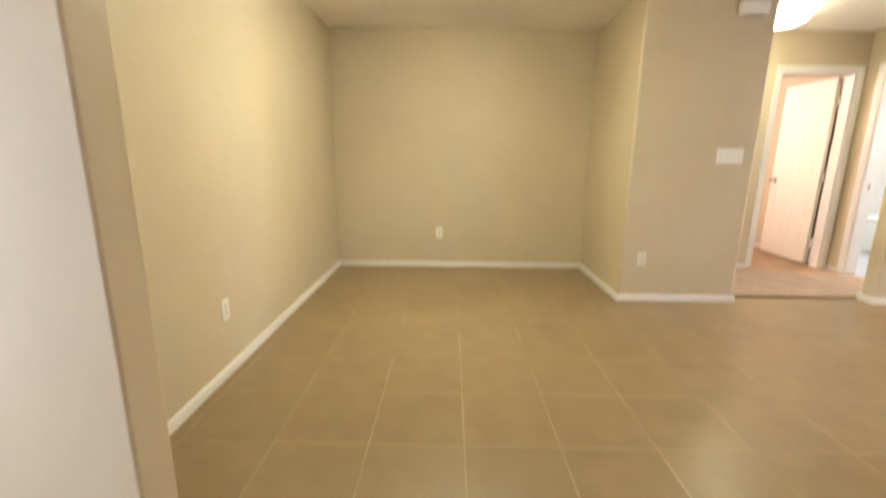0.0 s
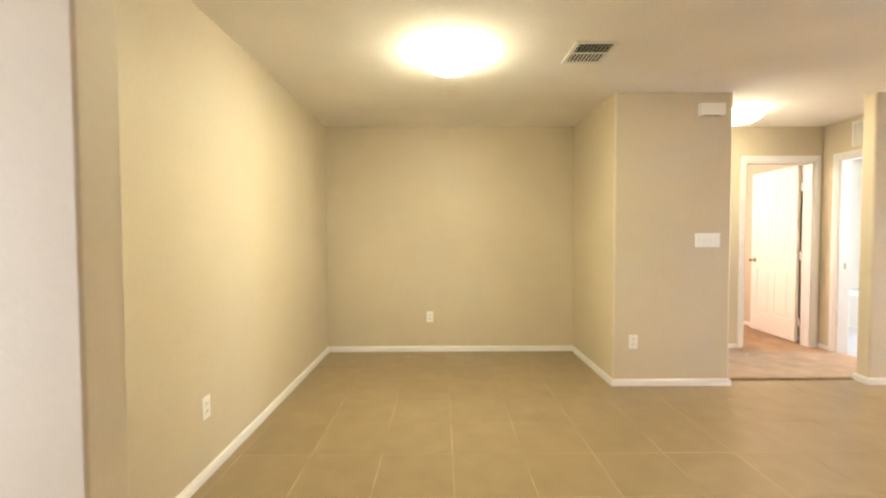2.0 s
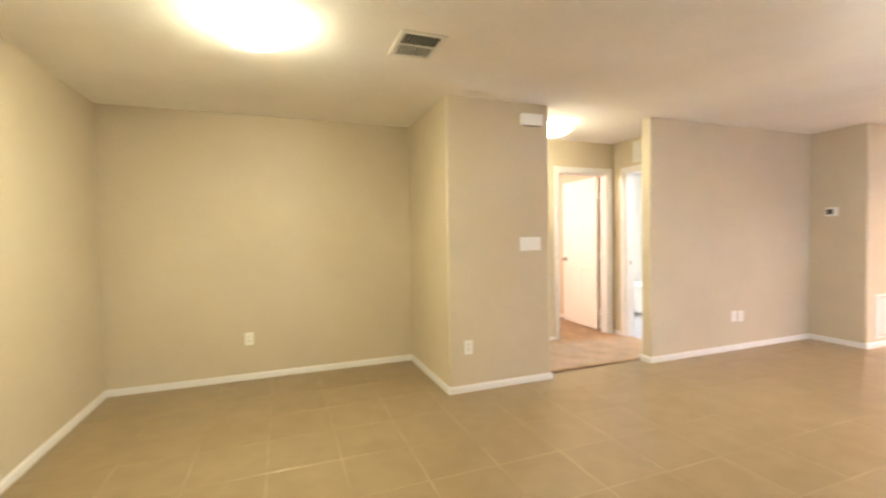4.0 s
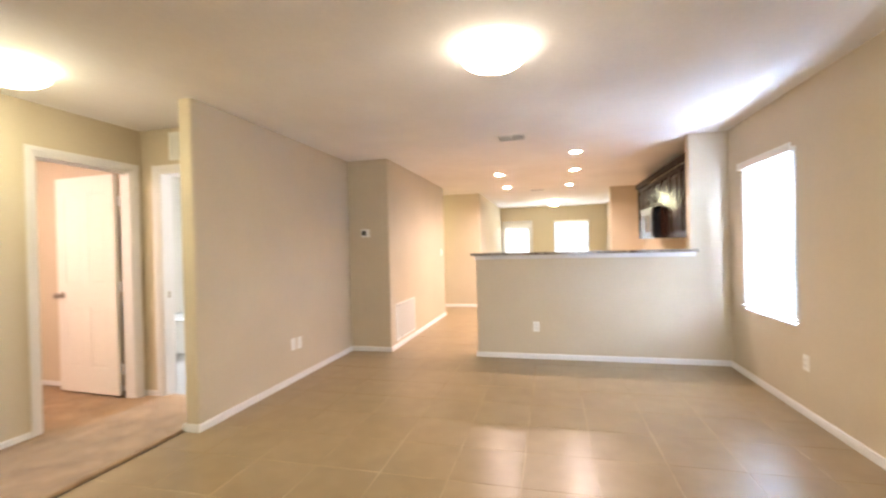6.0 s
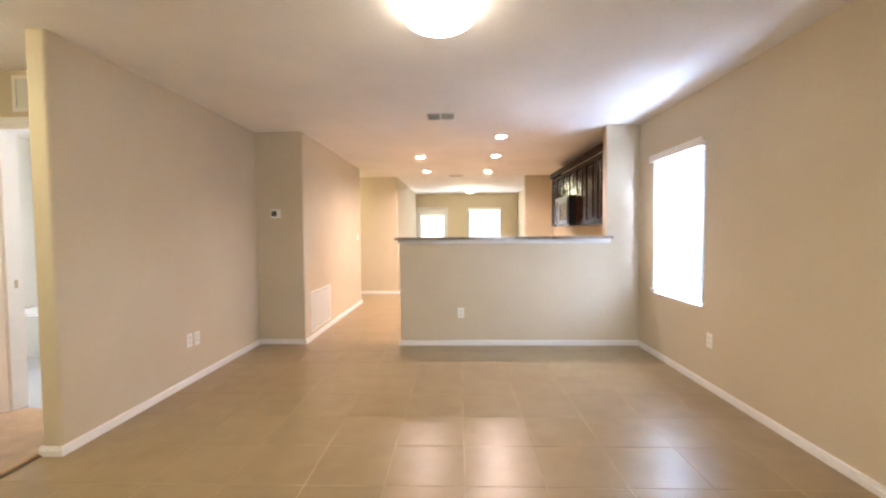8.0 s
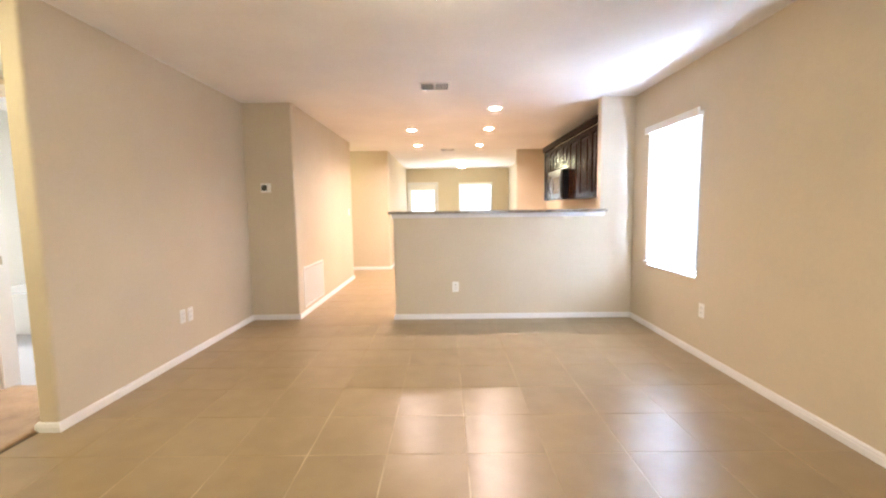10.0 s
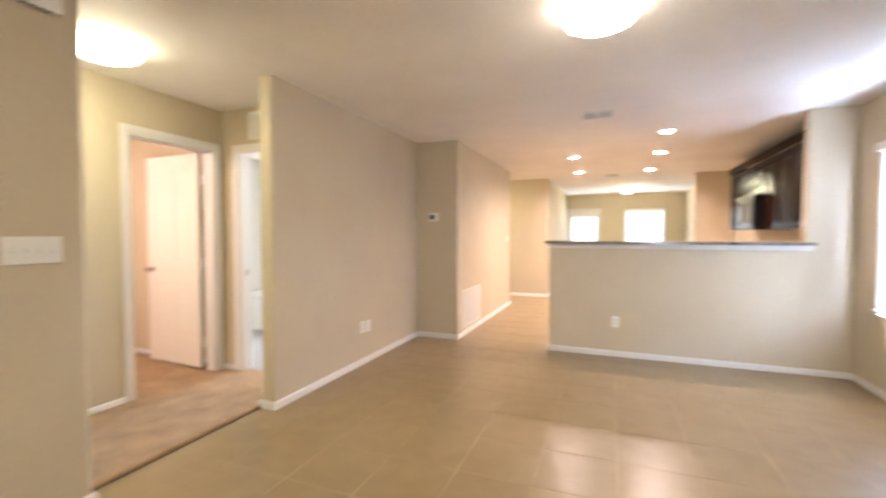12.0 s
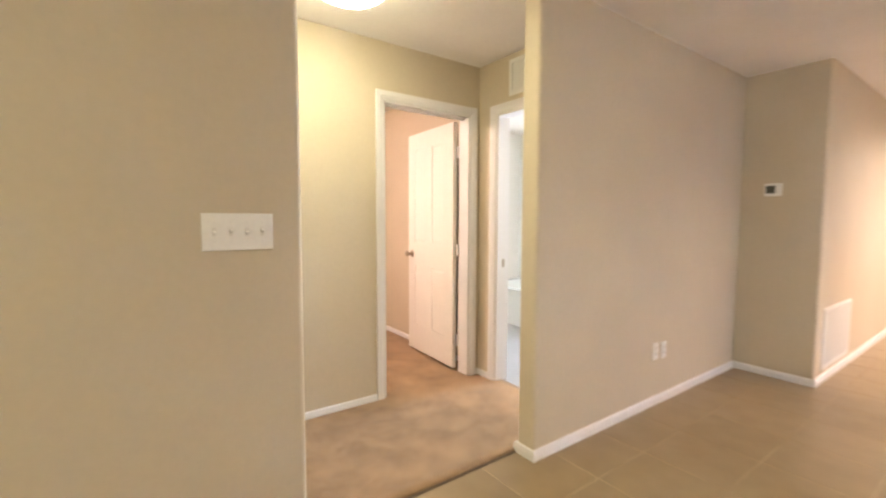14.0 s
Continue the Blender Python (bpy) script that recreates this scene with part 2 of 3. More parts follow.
def box(bm, x0, y0, z0, x1, y1, z1, bevel=0.0):
    tmp = bmesh.new() if bevel else bm
    v = [tmp.verts.new(p) for p in ((x0, y0, z0), (x1, y0, z0), (x1, y1, z0), (x0, y1, z0), (x0, y0, z1), (x1, y0, z1), (x1, y1, z1), (x0, y1, z1))]
    for f in ((3, 2, 1, 0), (4, 5, 6, 7), (0, 1, 5, 4), (1, 2, 6, 5), (2, 3, 7, 6), (3, 0, 4, 7)):
        tmp.faces.new([v[i] for i in f])
    if bevel:
        bmesh.ops.bevel(tmp, geom=tmp.edges[:], offset=bevel, segments=2, profile=0.6, affect="EDGES")
        me = bpy.data.meshes.new("tmp")
        tmp.to_mesh(me)
        tmp.free()
        bm.from_mesh(me)
        bpy.data.meshes.remove(me)
    return bm


def boxes(*list_of, bevel=0.0):
    bm = bmesh.new()
    for b in list_of:
        box(bm, *b, bevel=bevel)
    return bm


def lathe(profile, n=28, bm=None):
    """Turns a profile of (radius, height) round the z axis."""
    bm = bm or bmesh.new()
    rings = []
    for r, z in profile:
        if r < 1e-6:
            rings.append([bm.verts.new((0, 0, z))])
        else:
            rings.append([bm.verts.new((r * math.cos(2 * math.pi * i / n), r * math.sin(2 * math.pi * i / n), z)) for i in range(n)])
    for a, b in zip(rings, rings[1:]):
        for i in range(n):
            j = (i + 1) % n
            if len(a) == 1 and len(b) > 1:
                bm.faces.new((a[0], b[j], b[i]))
            elif len(b) == 1 and len(a) > 1:
                bm.faces.new((a[i], a[j], b[0]))
            elif len(a) > 1:
                bm.faces.new((a[i], a[j], b[j], b[i]))
    for f in bm.faces:
        f.smooth = True
    bmesh.ops.recalc_face_normals(bm, faces=bm.faces[:])
    return bm


def rounded(points, steps=5):
    """A plan outline, points (x, y) or (x, y, radius), with those corners rounded."""
    out = []
    for i, p in enumerate(points):
        if len(p) < 3:
            out.append(Vector(p[:2]))
            continue
        c, r = Vector(p[:2]), p[2]
        a = (Vector(points[i - 1][:2]) - c).normalized()
        b = (Vector(points[(i + 1) % len(points)][:2]) - c).normalized()
        mid = c + (a + b) * r
        start = (c + a * r) - mid
        end = (c + b * r) - mid
        for k in range(steps + 1):
            t = k / steps
            d = start * math.cos(t * math.pi / 2) + end * math.sin(t * math.pi / 2)
            out.append(mid + d)
    return out


def prism(points, z0, z1, bm=None):
    """A plan outline raised from z0 to z1, its rounded corners shaded smooth."""
    bm = bm or bmesh.new()
    outline = rounded(points)
    if sum(a.x * b.y - a.y * b.x for a, b in zip(outline, outline[1:] + outline[:1])) < 0:
        outline.reverse()
    low = [bm.verts.new((*p, z0)) for p in outline]
    top = [bm.verts.new((*p, z1)) for p in outline]
    n = len(outline)
    for i in range(n):
        j = (i + 1) % n
        f = bm.faces.new((low[i], low[j], top[j], top[i]))
        f.smooth = (outline[j] - outline[i]).length < 0.012
    bm.faces.new([bm.verts.new(v.co) for v in top])
    bm.faces.new([bm.verts.new(v.co) for v in low[::-1]])
    return bm


def wall_run(along, a0, a1, b0, b1, z0, z1, openings):
    """A straight wall along "x" or "y" with openings (start, end, low, high)."""
    bm = bmesh.new()

    def put(s, e, lo, hi):
        if e - s > 1e-4 and hi - lo > 1e-4:
            box(bm, *((s, b0, lo, e, b1, hi) if along == "x" else (b0, s, lo, b1, e, hi)))
    at = a0
    for s, e, lo, hi in sorted(openings):
        put(at, s, z0, z1)
        put(s, e, z0, lo)
        put(s, e, hi, z1)
        at = e
    put(at, a1, z0, z1)
    return bm


BASE_PROFILE = ((0.0, 0.0), (0.014, 0.0), (0.014, 0.034), (0.0118, 0.037), (0.0118, 0.046), (0.008, 0.053), (0.003, 0.057), (0.0, 0.057))


def sweep(points, profile, lift=0.0):
    """Runs a profile of (distance from the wall, height) along a plan line, the room being on the line's left."""
    bm = bmesh.new()
    pts = [Vector(p) for p in points]
    rings = []
    for i, p in enumerate(pts):
        ways = []
        if i:
            ways.append((p - pts[i - 1]).normalized())
        if i + 1 < len(pts):
            ways.append((pts[i + 1] - p).normalized())
        normals = [Vector((-w.y, w.x)) for w in ways]
        m = sum(normals, Vector((0, 0))).normalized()
        m /= max(0.3, m.dot(normals[0]))
        rings.append([bm.verts.new((p.x + m.x * d, p.y + m.y * d, z + lift)) for d, z in profile])
    n = len(profile)
    for a, b in zip(rings, rings[1:]):
        for i in range(n):
            j = (i + 1) % n
            bm.faces.new((a[i], b[i], b[j], a[j]))
    bm.faces.new(rings[0])
    bm.faces.new(rings[-1][::-1])
    bmesh.ops.recalc_face_normals(bm, faces=bm.faces[:])
    return bm


def structure(name, bm, material, label, parent=None):
    ob = part(name, bm, material, parent)
    return tagged(ob, label, name.split("_")[0], kind="structure")


# ---- the large structure ----
H = 2.44
R = 0.02
structure("ground", boxes((-300, -300, -0.35, 300, 300, -0.15)), GROUND, "dry bare ground outside the house")
structure("backdrop", boxes((2.8, -2.65, -0.14, 7.9, -2.6, 4.0)), SKY_GLOW, "pale bright sky outside the living room window")
structure("wall_entry", prism([(-2.40, 0.947), (-0.627, 0.947, 0.009), (-0.627, 1.073, 0.009), (-2.40, 1.073)], 0, H), WALL, "beige painted entry wall with a rounded end")
structure("wall_west", prism([(-1.23, 1.073), (-1.11, 1.073), (-1.11, 4.685), (-1.23, 4.685)], 0, H), WALL, "beige painted dining nook side wall")
structure("wall_front", wall_run("y", -0.84, 1.085, -2.52, -2.40, 0, H, [(-0.34, 0.56, 0.0, 2.04)]), WALL, "beige painted front wall with the entry doorway")
structure("wall_north", prism([(-1.23, 4.685), (2.42, 4.685), (2.42, 4.805), (-1.23, 4.805)], 0, H), WALL, "beige painted back wall of the nook")
structure("wall_partition", prism([(1.565, 3.60, R), (2.545, 3.60, R), (2.545, 4.73), (2.42, 4.73), (2.42, 3.72), (1.685, 3.72), (1.685, 4.685), (1.565, 4.685)], 0, H), WALL, "beige painted partition with rounded corners between nook and hall")
structure("wall_hall", wall_run("x", 2.42, 4.30, 4.73, 4.85, 0, H, [(3.45, 4.21, 0.0, 2.065)]), WALL, "beige painted hall wall with the bedroom doorway")
structure("wall_bath_door", wall_run("y", 3.72, 4.85, 4.30, 4.42, 0, H, [(3.82, 4.53, 0.0, 2.05)]), WALL, "beige painted hall wall with the bathroom doorway")
structure("wall_living", prism([(3.728, 3.60, R), (6.222, 3.60), (6.222, 3.056, R), (9.13, 3.056, R), (9.13, 5.0), (9.01, 5.0), (9.01, 3.176), (6.342, 3.176), (6.342, 3.72), (3.728, 3.72, R)], 0, H), WALL, "beige painted long living room wall with a jog")
structure("wall_passage", prism([(10.25, 5.0), (10.25, 2.53, R), (14.40, 2.53), (14.40, 2.65), (10.37, 2.65), (10.37, 5.0)], 0, H), WALL, "beige painted wall beyond the kitchen passage")
structure("wall_passage_end", boxes((9.01, 5.0, 0, 10.37, 5.12, H)), WALL, "plain beige end wall of the passage")
structure("wall_east", wall_run("y", -0.84, 2.65, 14.40, 14.52, 0, H, [(1.625, 2.465, 0.0, 2.0), (-0.05, 0.96, 0.62, 2.0)]), WALL, "beige painted far wall with a door and a window")
structure("wall_south", wall_run("x", -2.52, 14.40, -0.84, -0.72, 0, H, [(4.93, 5.78, 0.64, 2.0)]), WALL, "beige painted side wall with one window")
structure("wall_dining", boxes((10.42, -0.72, 0, 14.40, -0.53, H)), WALL, "beige painted dining side wall")
structure("wall_kitchen_end", prism([(10.30, -0.72), (10.42, -0.72), (10.42, -0.11, R), (10.30, -0.11, R)], 0, H), WALL, "short tan wall at the end of the kitchen")
structure("wall_column", prism([(6.163, -0.355), (6.163, -0.72), (6.29, -0.72), (6.29, -0.355, R)], 0, H), WALL, "beige painted wall stub beside the bar")
structure("wall_half", prism([(6.163, -0.355), (6.29, -0.355), (6.29, 1.945, R), (6.163, 1.945, R)], 0, 1.192), WALL, "beige painted half wall under the granite bar")
structure("wall_bedroom", boxes((4.36, 4.85, 0, 4.48, 8.0, H), (2.30, 8.0, 0, 4.48, 8.12, H), (2.30, 4.805, 0, 2.42, 8.0, H)), WALL, "beige painted bedroom walls")
structure("wall_bathroom", boxes((4.48, 6.40, 0, 6.60, 6.52, H)), BATH, "pale bathroom end wall")
structure("wall_bathroom_side", wall_run("y", 3.72, 6.40, 6.48, 6.60, 0, H, [(3.92, 4.76, 1.05, 2.05)]), BATH, "pale bathroom side wall with an added, unseen high window")
CANS = ((8.0, 1.85), (9.58, 1.87), (6.66, 0.75), (7.97, 0.69), (9.63, 0.70))


def ceiling_slab(x0, y0, x1, y1, z0, z1, holes, half):
    """A slab with square holes, cut into strips along x."""
    bm = bmesh.new()
    cuts = sorted({x0, x1, *(x - half for x, _ in holes), *(x + half for x, _ in holes)})
    for a, b in zip(cuts, cuts[1:]):
        at = y0
        for x, y in sorted(holes, key=lambda p: p[1]):
            if x - half < (a + b) / 2 < x + half:
                box(bm, a, at, z0, b, y - half, z1)
                at = y + half
        box(bm, a, at, z0, b, y1, z1)
    return bm


structure("ceiling", ceiling_slab(-2.6, -0.9, 14.6, 8.2, H, H + 0.12, CANS, 0.066), CEILING, "off-white textured ceiling over all the rooms")

# Baseboards, the room on the left of each line
for run in (
    [(-2.40, 0.947), (-0.627, 0.947), (-0.627, 1.073), (-1.11, 1.073), (-1.11, 4.685), (1.565, 4.685), (1.565, 3.60), (2.545, 3.60), (2.545, 4.73), (3.39, 4.73)],
    [(4.27, 4.73), (4.30, 4.73), (4.30, 4.60)],
    [(4.30, 3.75), (4.30, 3.72), (3.728, 3.72), (3.728, 3.60), (6.222, 3.60), (6.222, 3.056), (9.13, 3.056), (9.13, 5.0), (10.25, 5.0), (10.25, 2.53), (14.40, 2.53), (14.40, 2.512)],
    [(14.40, 1.578), (14.40, -0.53), (10.42, -0.53), (10.42, -0.11), (10.30, -0.11), (10.30, -0.72), (6.29, -0.72), (6.29, 1.945), (6.163, 1.945), (6.163, -0.72), (-2.40, -0.72), (-2.40, -0.40)],
    [(-2.40, 0.62), (-2.40, 0.947)],
    [(4.36, 8.0), (4.36, 4.85), (4.24, 4.85)],
):
    structure("baseboard", sweep(run[::-1], BASE_PROFILE), TRIM, "white painted baseboard with a stepped top")

# Carpet in the hall and bedroom, bathroom floor, transition strip
def carpet_slab(x0, y0, x1, y1, top):
    bm = bmesh.new()
    nx, ny = max(2, int((x1 - x0) / 0.06)), max(2, int((y1 - y0) / 0.06))
    grid = []
    for i in range(nx + 1):
        row = []
        for j in range(ny + 1):
            p = Vector((x0 + (x1 - x0) * i / nx, y0 + (y1 - y0) * j / ny, top))
            p.z += 0.0022 * noise.noise(p * 9.0)
            row.append(bm.verts.new(p))
        grid.append(row)
    for i in range(nx):
        for j in range(ny):
            bm.faces.new((grid[i][j], grid[i + 1][j], grid[i + 1][j + 1], grid[i][j + 1])).smooth = True
    rim = [g[0] for g in grid] + grid[-1][1:] + [g[-1] for g in grid[-2::-1]] + grid[0][-2:0:-1]
    low = [bm.verts.new((v.co.x, v.co.y, 0.001)) for v in rim]
    for i in range(len(rim)):
        j = (i + 1) % len(rim)
        bm.faces.new((rim[i], low[i], low[j], rim[j]))
    bmesh.ops.recalc_face_normals(bm, faces=bm.faces[:])
    return bm


structure("floor_carpet", carpet_slab(2.43, 3.722, 4.365, 8.0, 0.014), CARPET, "brown cut-pile carpet in the hall and bedroom")
structure("floor_bathroom", boxes((4.30, 3.72, 0.001, 6.48, 6.40, 0.008)), plain("pale_grey_vinyl", (0.31, 0.30, 0.31), 0.35, grain=12.0), "pale grey bathroom floor")
structure("trim_transition", boxes((2.56, 3.711, 0.001, 3.715, 3.7235, 0.006), bevel=0.001), STRIP, "thin brown strip between tile and carpet")


# ---- doors and openings ----
def casing(name, along, a0, a1, top, face, out, parent, width=0.06):
    """Three moulded boards round a doorway: along "x" or "y", proud of the wall face towards out (+1 or -1)."""
    profile = ((0.0, 0.0), (0.0, 0.017), (width * 0.55, 0.015), (width * 0.75, 0.010), (width, 0.008), (width, 0.0))

    def board(p, q, inward):
        bm = bmesh.new()
        ends = []
        for end, mitre in ((p, 0), (q, 1)):
            ring = []
            for w, d in profile:
                wx = width - w
                a, z = end[0] + inward[0] * wx, end[1] + inward[1] * wx
                if mitre:
                    a, z = a + mitre_way[0] * wx, z + mitre_way[1] * wx
                elif mitre_start:
                    a, z = a + mitre_start[0] * wx, z + mitre_start[1] * wx
                ring.append(bm.verts.new((a, face + out * d, z) if along == "x" else (face + out * d, a, z)))
            ends.append(ring)
        n = len(profile)
        for i in range(n):
            j = (i + 1) % n
            bm.faces.new((ends[0][i], ends[1][i], ends[1][j], ends[0][j]))
        bm.faces.new(ends[0])
        bm.faces.new(ends[1][::-1])
        bmesh.ops.recalc_face_normals(bm, faces=bm.faces[:])
        part("casing", bm, TRIM, parent)
    mitre_start, mitre_way = None, (0, 1)
    board((a0, 0.002), (a0, top), (-1, 0))
    mitre_way = (0, 1)
    board((a1, 0.002), (a1, top), (1, 0))
    mitre_start, mitre_way = (-1, 0), (1, 0)
    board((a0, top), (a1, top), (0, 1))


def panel_leaf(name, w, h, t, stile, rails, cols, material, parent, rows, recess=0.3, raise_in=0.034):
    """A framed leaf in the xz plane, thickness along y: stiles, rails and raised panels. rows: (low, high) of each panel row."""
    bm = bmesh.new()
    box(bm, 0.003, recess * t, 0.003, w - 0.003, (1 - recess) * t, h - 0.003)
    xs = [(0.0, stile), (w - stile, w)]
    if cols == 2:
        xs.insert(1, (w / 2 - stile * 0.42, w / 2 + stile * 0.42))
    zs = [0.0]
    for lo, hi in rows:
        zs += [lo, hi]
    zs.append(h)
    for s, e in xs:
        box(bm, s, 0, 0, e, t, h)
    for (_, s), (e, _) in zip(xs, xs[1:]):
        for lo, hi in zip(zs[0::2], zs[1::2]):
            box(bm, s, 0.0, lo, e, t, hi)
    leaf = part(name, bm, material, parent)
    for (_, s), (e, _) in zip(xs, xs[1:]):
        for lo, hi in rows:
            for y0, y1 in ((recess * t, 0.06 * t), ((1 - recess) * t, 0.94 * t)):
                pb = bmesh.new()
                g, k = min(0.012, (e - s) * 0.1), min(raise_in, (e - s) * 0.26)
                a = [pb.verts.new(p) for p in ((s + g, y0, lo + g), (e - g, y0, lo + g), (e - g, y0, hi - g), (s + g, y0, hi - g))]
                b = [pb.verts.new(p) for p in ((s + k, y1, lo + k), (e - k, y1, lo + k), (e - k, y1, hi - k), (s + k, y1, hi - k))]
                pb.faces.new(b)
                for i in range(4):
                    pb.faces.new((a[i], a[(i + 1) % 4], b[(i + 1) % 4], b[i]))
                bmesh.ops.recalc_face_normals(pb, faces=pb.faces[:])
                part("panel", pb, material, leaf)
    return leaf


def door_knob(parent, m):
    rose = part("rose", lathe([(0.0, 0.0), (0.032, 0.0), (0.032, 0.004), (0.026, 0.009), (0.012, 0.011), (0.012, 0.02)]), NICKEL, parent)
    rose.matrix_local = m
    knob = part("knob", lathe([(0.011, 0.018), (0.011, 0.032), (0.020, 0.040), (0.027, 0.052), (0.026, 0.062), (0.016, 0.070), (0.0, 0.072)]), NICKEL, rose, "satin nickel round door knob")
    return knob


door1 = thing("door_1", pose(0, 0, 0), "white four-panel interior door standing open into the bedroom", "door", kind="structure")
casing("casing", "x", 3.45, 4.21, 2.065, 4.73, -1, door1, 0.055)
for b in ((3.45, 4.732, 0.014, 3.468, 4.848, 2.047), (4.192, 4.732, 0.014, 4.21, 4.848, 2.047), (3.45, 4.732, 2.047, 4.21, 4.848, 2.065)):
    part("jamb", boxes(b), TRIM, door1)
for b in ((3.468, 4.785, 0.014, 3.48, 4.815, 2.035), (3.468, 4.785, 2.035, 4.192, 4.815, 2.047)):
    part("stop", boxes(b), TRIM, door1)
hung = new("hung_leaf")
hung.parent = door1
hung.matrix_local = pose(4.200, 4.890, 0.036, 0, 0, 87)
leaf = panel_leaf("leaf", 0.755, 2.005, 0.035, 0.115, None, 2, DOOR, hung, [(0.24, 0.80), (1.01, 1.86)], 0.18)
bpy.context.view_layer.update()
world_leaf = hung.matrix_local.copy()
leaf.parent = door1
leaf.matrix_local = world_leaf
bpy.data.objects.remove(hung)
door_knob(leaf, pose(0.690, 0.035, 0.905, -90, 0, 0))
door_knob(leaf, pose(0.690, 0.0, 0.905, 90, 0, 0))
for z in (0.27, 1.02, 1.80):
    hb = lathe([(0.0, -0.047), (0.007, -0.047), (0.007, 0.047), (0.0, 0.047)], 10, None)
    box(hb, -0.018, -0.016, -0.045, 0.010, 0.018, 0.045)
    hinge = part("hinge", hb, TRIM, door1, "painted over white hinge")
    hinge.matrix_local = pose(4.203, 4.864, z)

door2 = thing("door_2", pose(0, 0, 0), "white cased doorway to the bright bathroom", "doorway", kind="structure")
casing("casing", "y", 3.82, 4.53, 2.05, 4.30, -1, door2)
for b in ((4.302, 3.82, 0.010, 4.418, 3.838, 2.032), (4.302, 4.512, 0.010, 4.418, 4.53, 2.032), (4.302, 3.82, 2.032, 4.418, 4.53, 2.05)):
    part("jamb", boxes(b), TRIM, door2)
part("strike_plate", boxes((4.352, 4.508, 0.90, 4.374, 4.5125, 0.96)), NICKEL, door2, "small dark metal strike plate")

door3 = thing("door_3", pose(0, 0.095, 0), "white exterior door with a bright half-length window", "door", kind="structure")
casing("casing", "y", 1.53, 2.37, 2.0, 14.40, -1, door3, 0.045)
for b in ((14.402, 1.53, 0.0, 14.518, 1.555, 1.98), (14.402, 2.345, 0.0, 14.518, 2.37, 1.98), (14.402, 1.53, 1.98, 14.518, 2.37, 2.0)):
    part("jamb", boxes(b), TRIM, door3)
part("threshold", boxes((14.40, 1.556, 0.001, 14.52, 2.344, 0.02)), STRIP, door3, "dark metal threshold")
part("leaf", wall_run("y", 1.558, 2.342, 14.43, 14.47, 0.022, 1.978, [(1.60, 2.30, 0.98, 1.84)]), DOOR, door3)
for b in ((14.415, 1.575, 0.95, 14.43, 1.60, 1.865), (14.415, 2.30, 0.95, 14.43, 2.325, 1.865), (14.415, 1.60, 0.95, 14.43, 2.30, 0.98), (14.415, 1.60, 1.84, 14.43, 2.30, 1.865)):
    part("lite_frame", boxes(b), DOOR, door3)
for y0, y1 in ((1.64, 1.93), (1.97, 2.26)):
    part("panel", boxes((14.424, y0, 0.22, 14.432, y1, 0.78), bevel=0.003), DOOR, door3)
pane = part("pane", boxes((14.478, 1.58, 0.96, 14.482, 2.32, 1.86)), PANE, door3)
pane.visible_shadow = False

door4 = thing("door_4", pose(0, 0, 0), "open entry doorway with white casing", "doorway", kind="structure")
casing("casing", "y", -0.34, 0.56, 2.04, -2.40, 1, door4)
for b in ((-2.518, -0.34, 0.0, -2.402, -0.32, 2.02), (-2.518, 0.54, 0.0, -2.402, 0.56, 2.02), (-2.518, -0.34, 2.02, -2.402, 0.56, 2.04)):
    part("jamb", boxes(b), TRIM, door4)


# ---- windows and blinds ----
def window(name, along, a0, a1, z0, z1, inner, outer, label):
    """A single-hung window in a wall opening; inner and outer are the wall's faces."""
    w = thing(name, pose(0, 0, 0), label, "window", kind="structure")
    way = 1 if outer > inner else -1
    d0, d1 = outer - way * 0.055, outer - way * 0.008

    def bar(kind, s, e, lo, hi, f0, f1, mat=TRIM):
        f0, f1 = min(f0, f1), max(f0, f1)
        return part(kind, boxes((s, f0, lo, e, f1, hi) if along == "x" else (f0, s, lo, f1, e, hi)), mat, w)
    for s, e, lo, hi in ((a0 + 0.002, a0 + 0.045, z0 + 0.002, z1 - 0.002), (a1 - 0.045, a1 - 0.002, z0 + 0.002, z1 - 0.002), (a0 + 0.045, a1 - 0.045, z0 + 0.002, z0 + 0.045), (a0 + 0.045, a1 - 0.045, z1 - 0.045, z1 - 0.002)):
        bar("window_frame", s, e, lo, hi, d0, d1)
    mid = (z0 + z1) / 2
    bar("meeting_rail", a0 + 0.045, a1 - 0.045, mid - 0.02, mid + 0.02, d0 + way * 0.006, d1 - way * 0.006)
    for lo, hi in ((z0 + 0.045, mid - 0.02), (mid + 0.02, z1 - 0.045)):
        p = bar("pane", a0 + 0.045, a1 - 0.045, lo, hi, (d0 + d1) / 2 - 0.002, (d0 + d1) / 2 + 0.002, PANE)
        p.visible_shadow = False
    bar("window_sill", a0 - 0.0, a1 + 0.0, z0 + 0.002, z0 + 0.016, inner - way * 0.022, d0 - way * 0.001)
    return w


window("window_1", "x", 4.93, 5.78, 0.64, 2.0, -0.72, -0.84, "white framed living room window glowing with daylight")
window("window_2", "y", -0.05, 0.96, 0.62, 2.0, 14.40, 14.52, "white framed dining room window glowing with daylight")
# Unseen window, added as an opening for the bathroom lamp.
window("window_3", "y", 3.92, 4.76, 1.05, 2.05, 6.48, 6.60, "unseen white framed bathroom window, added to light the room")


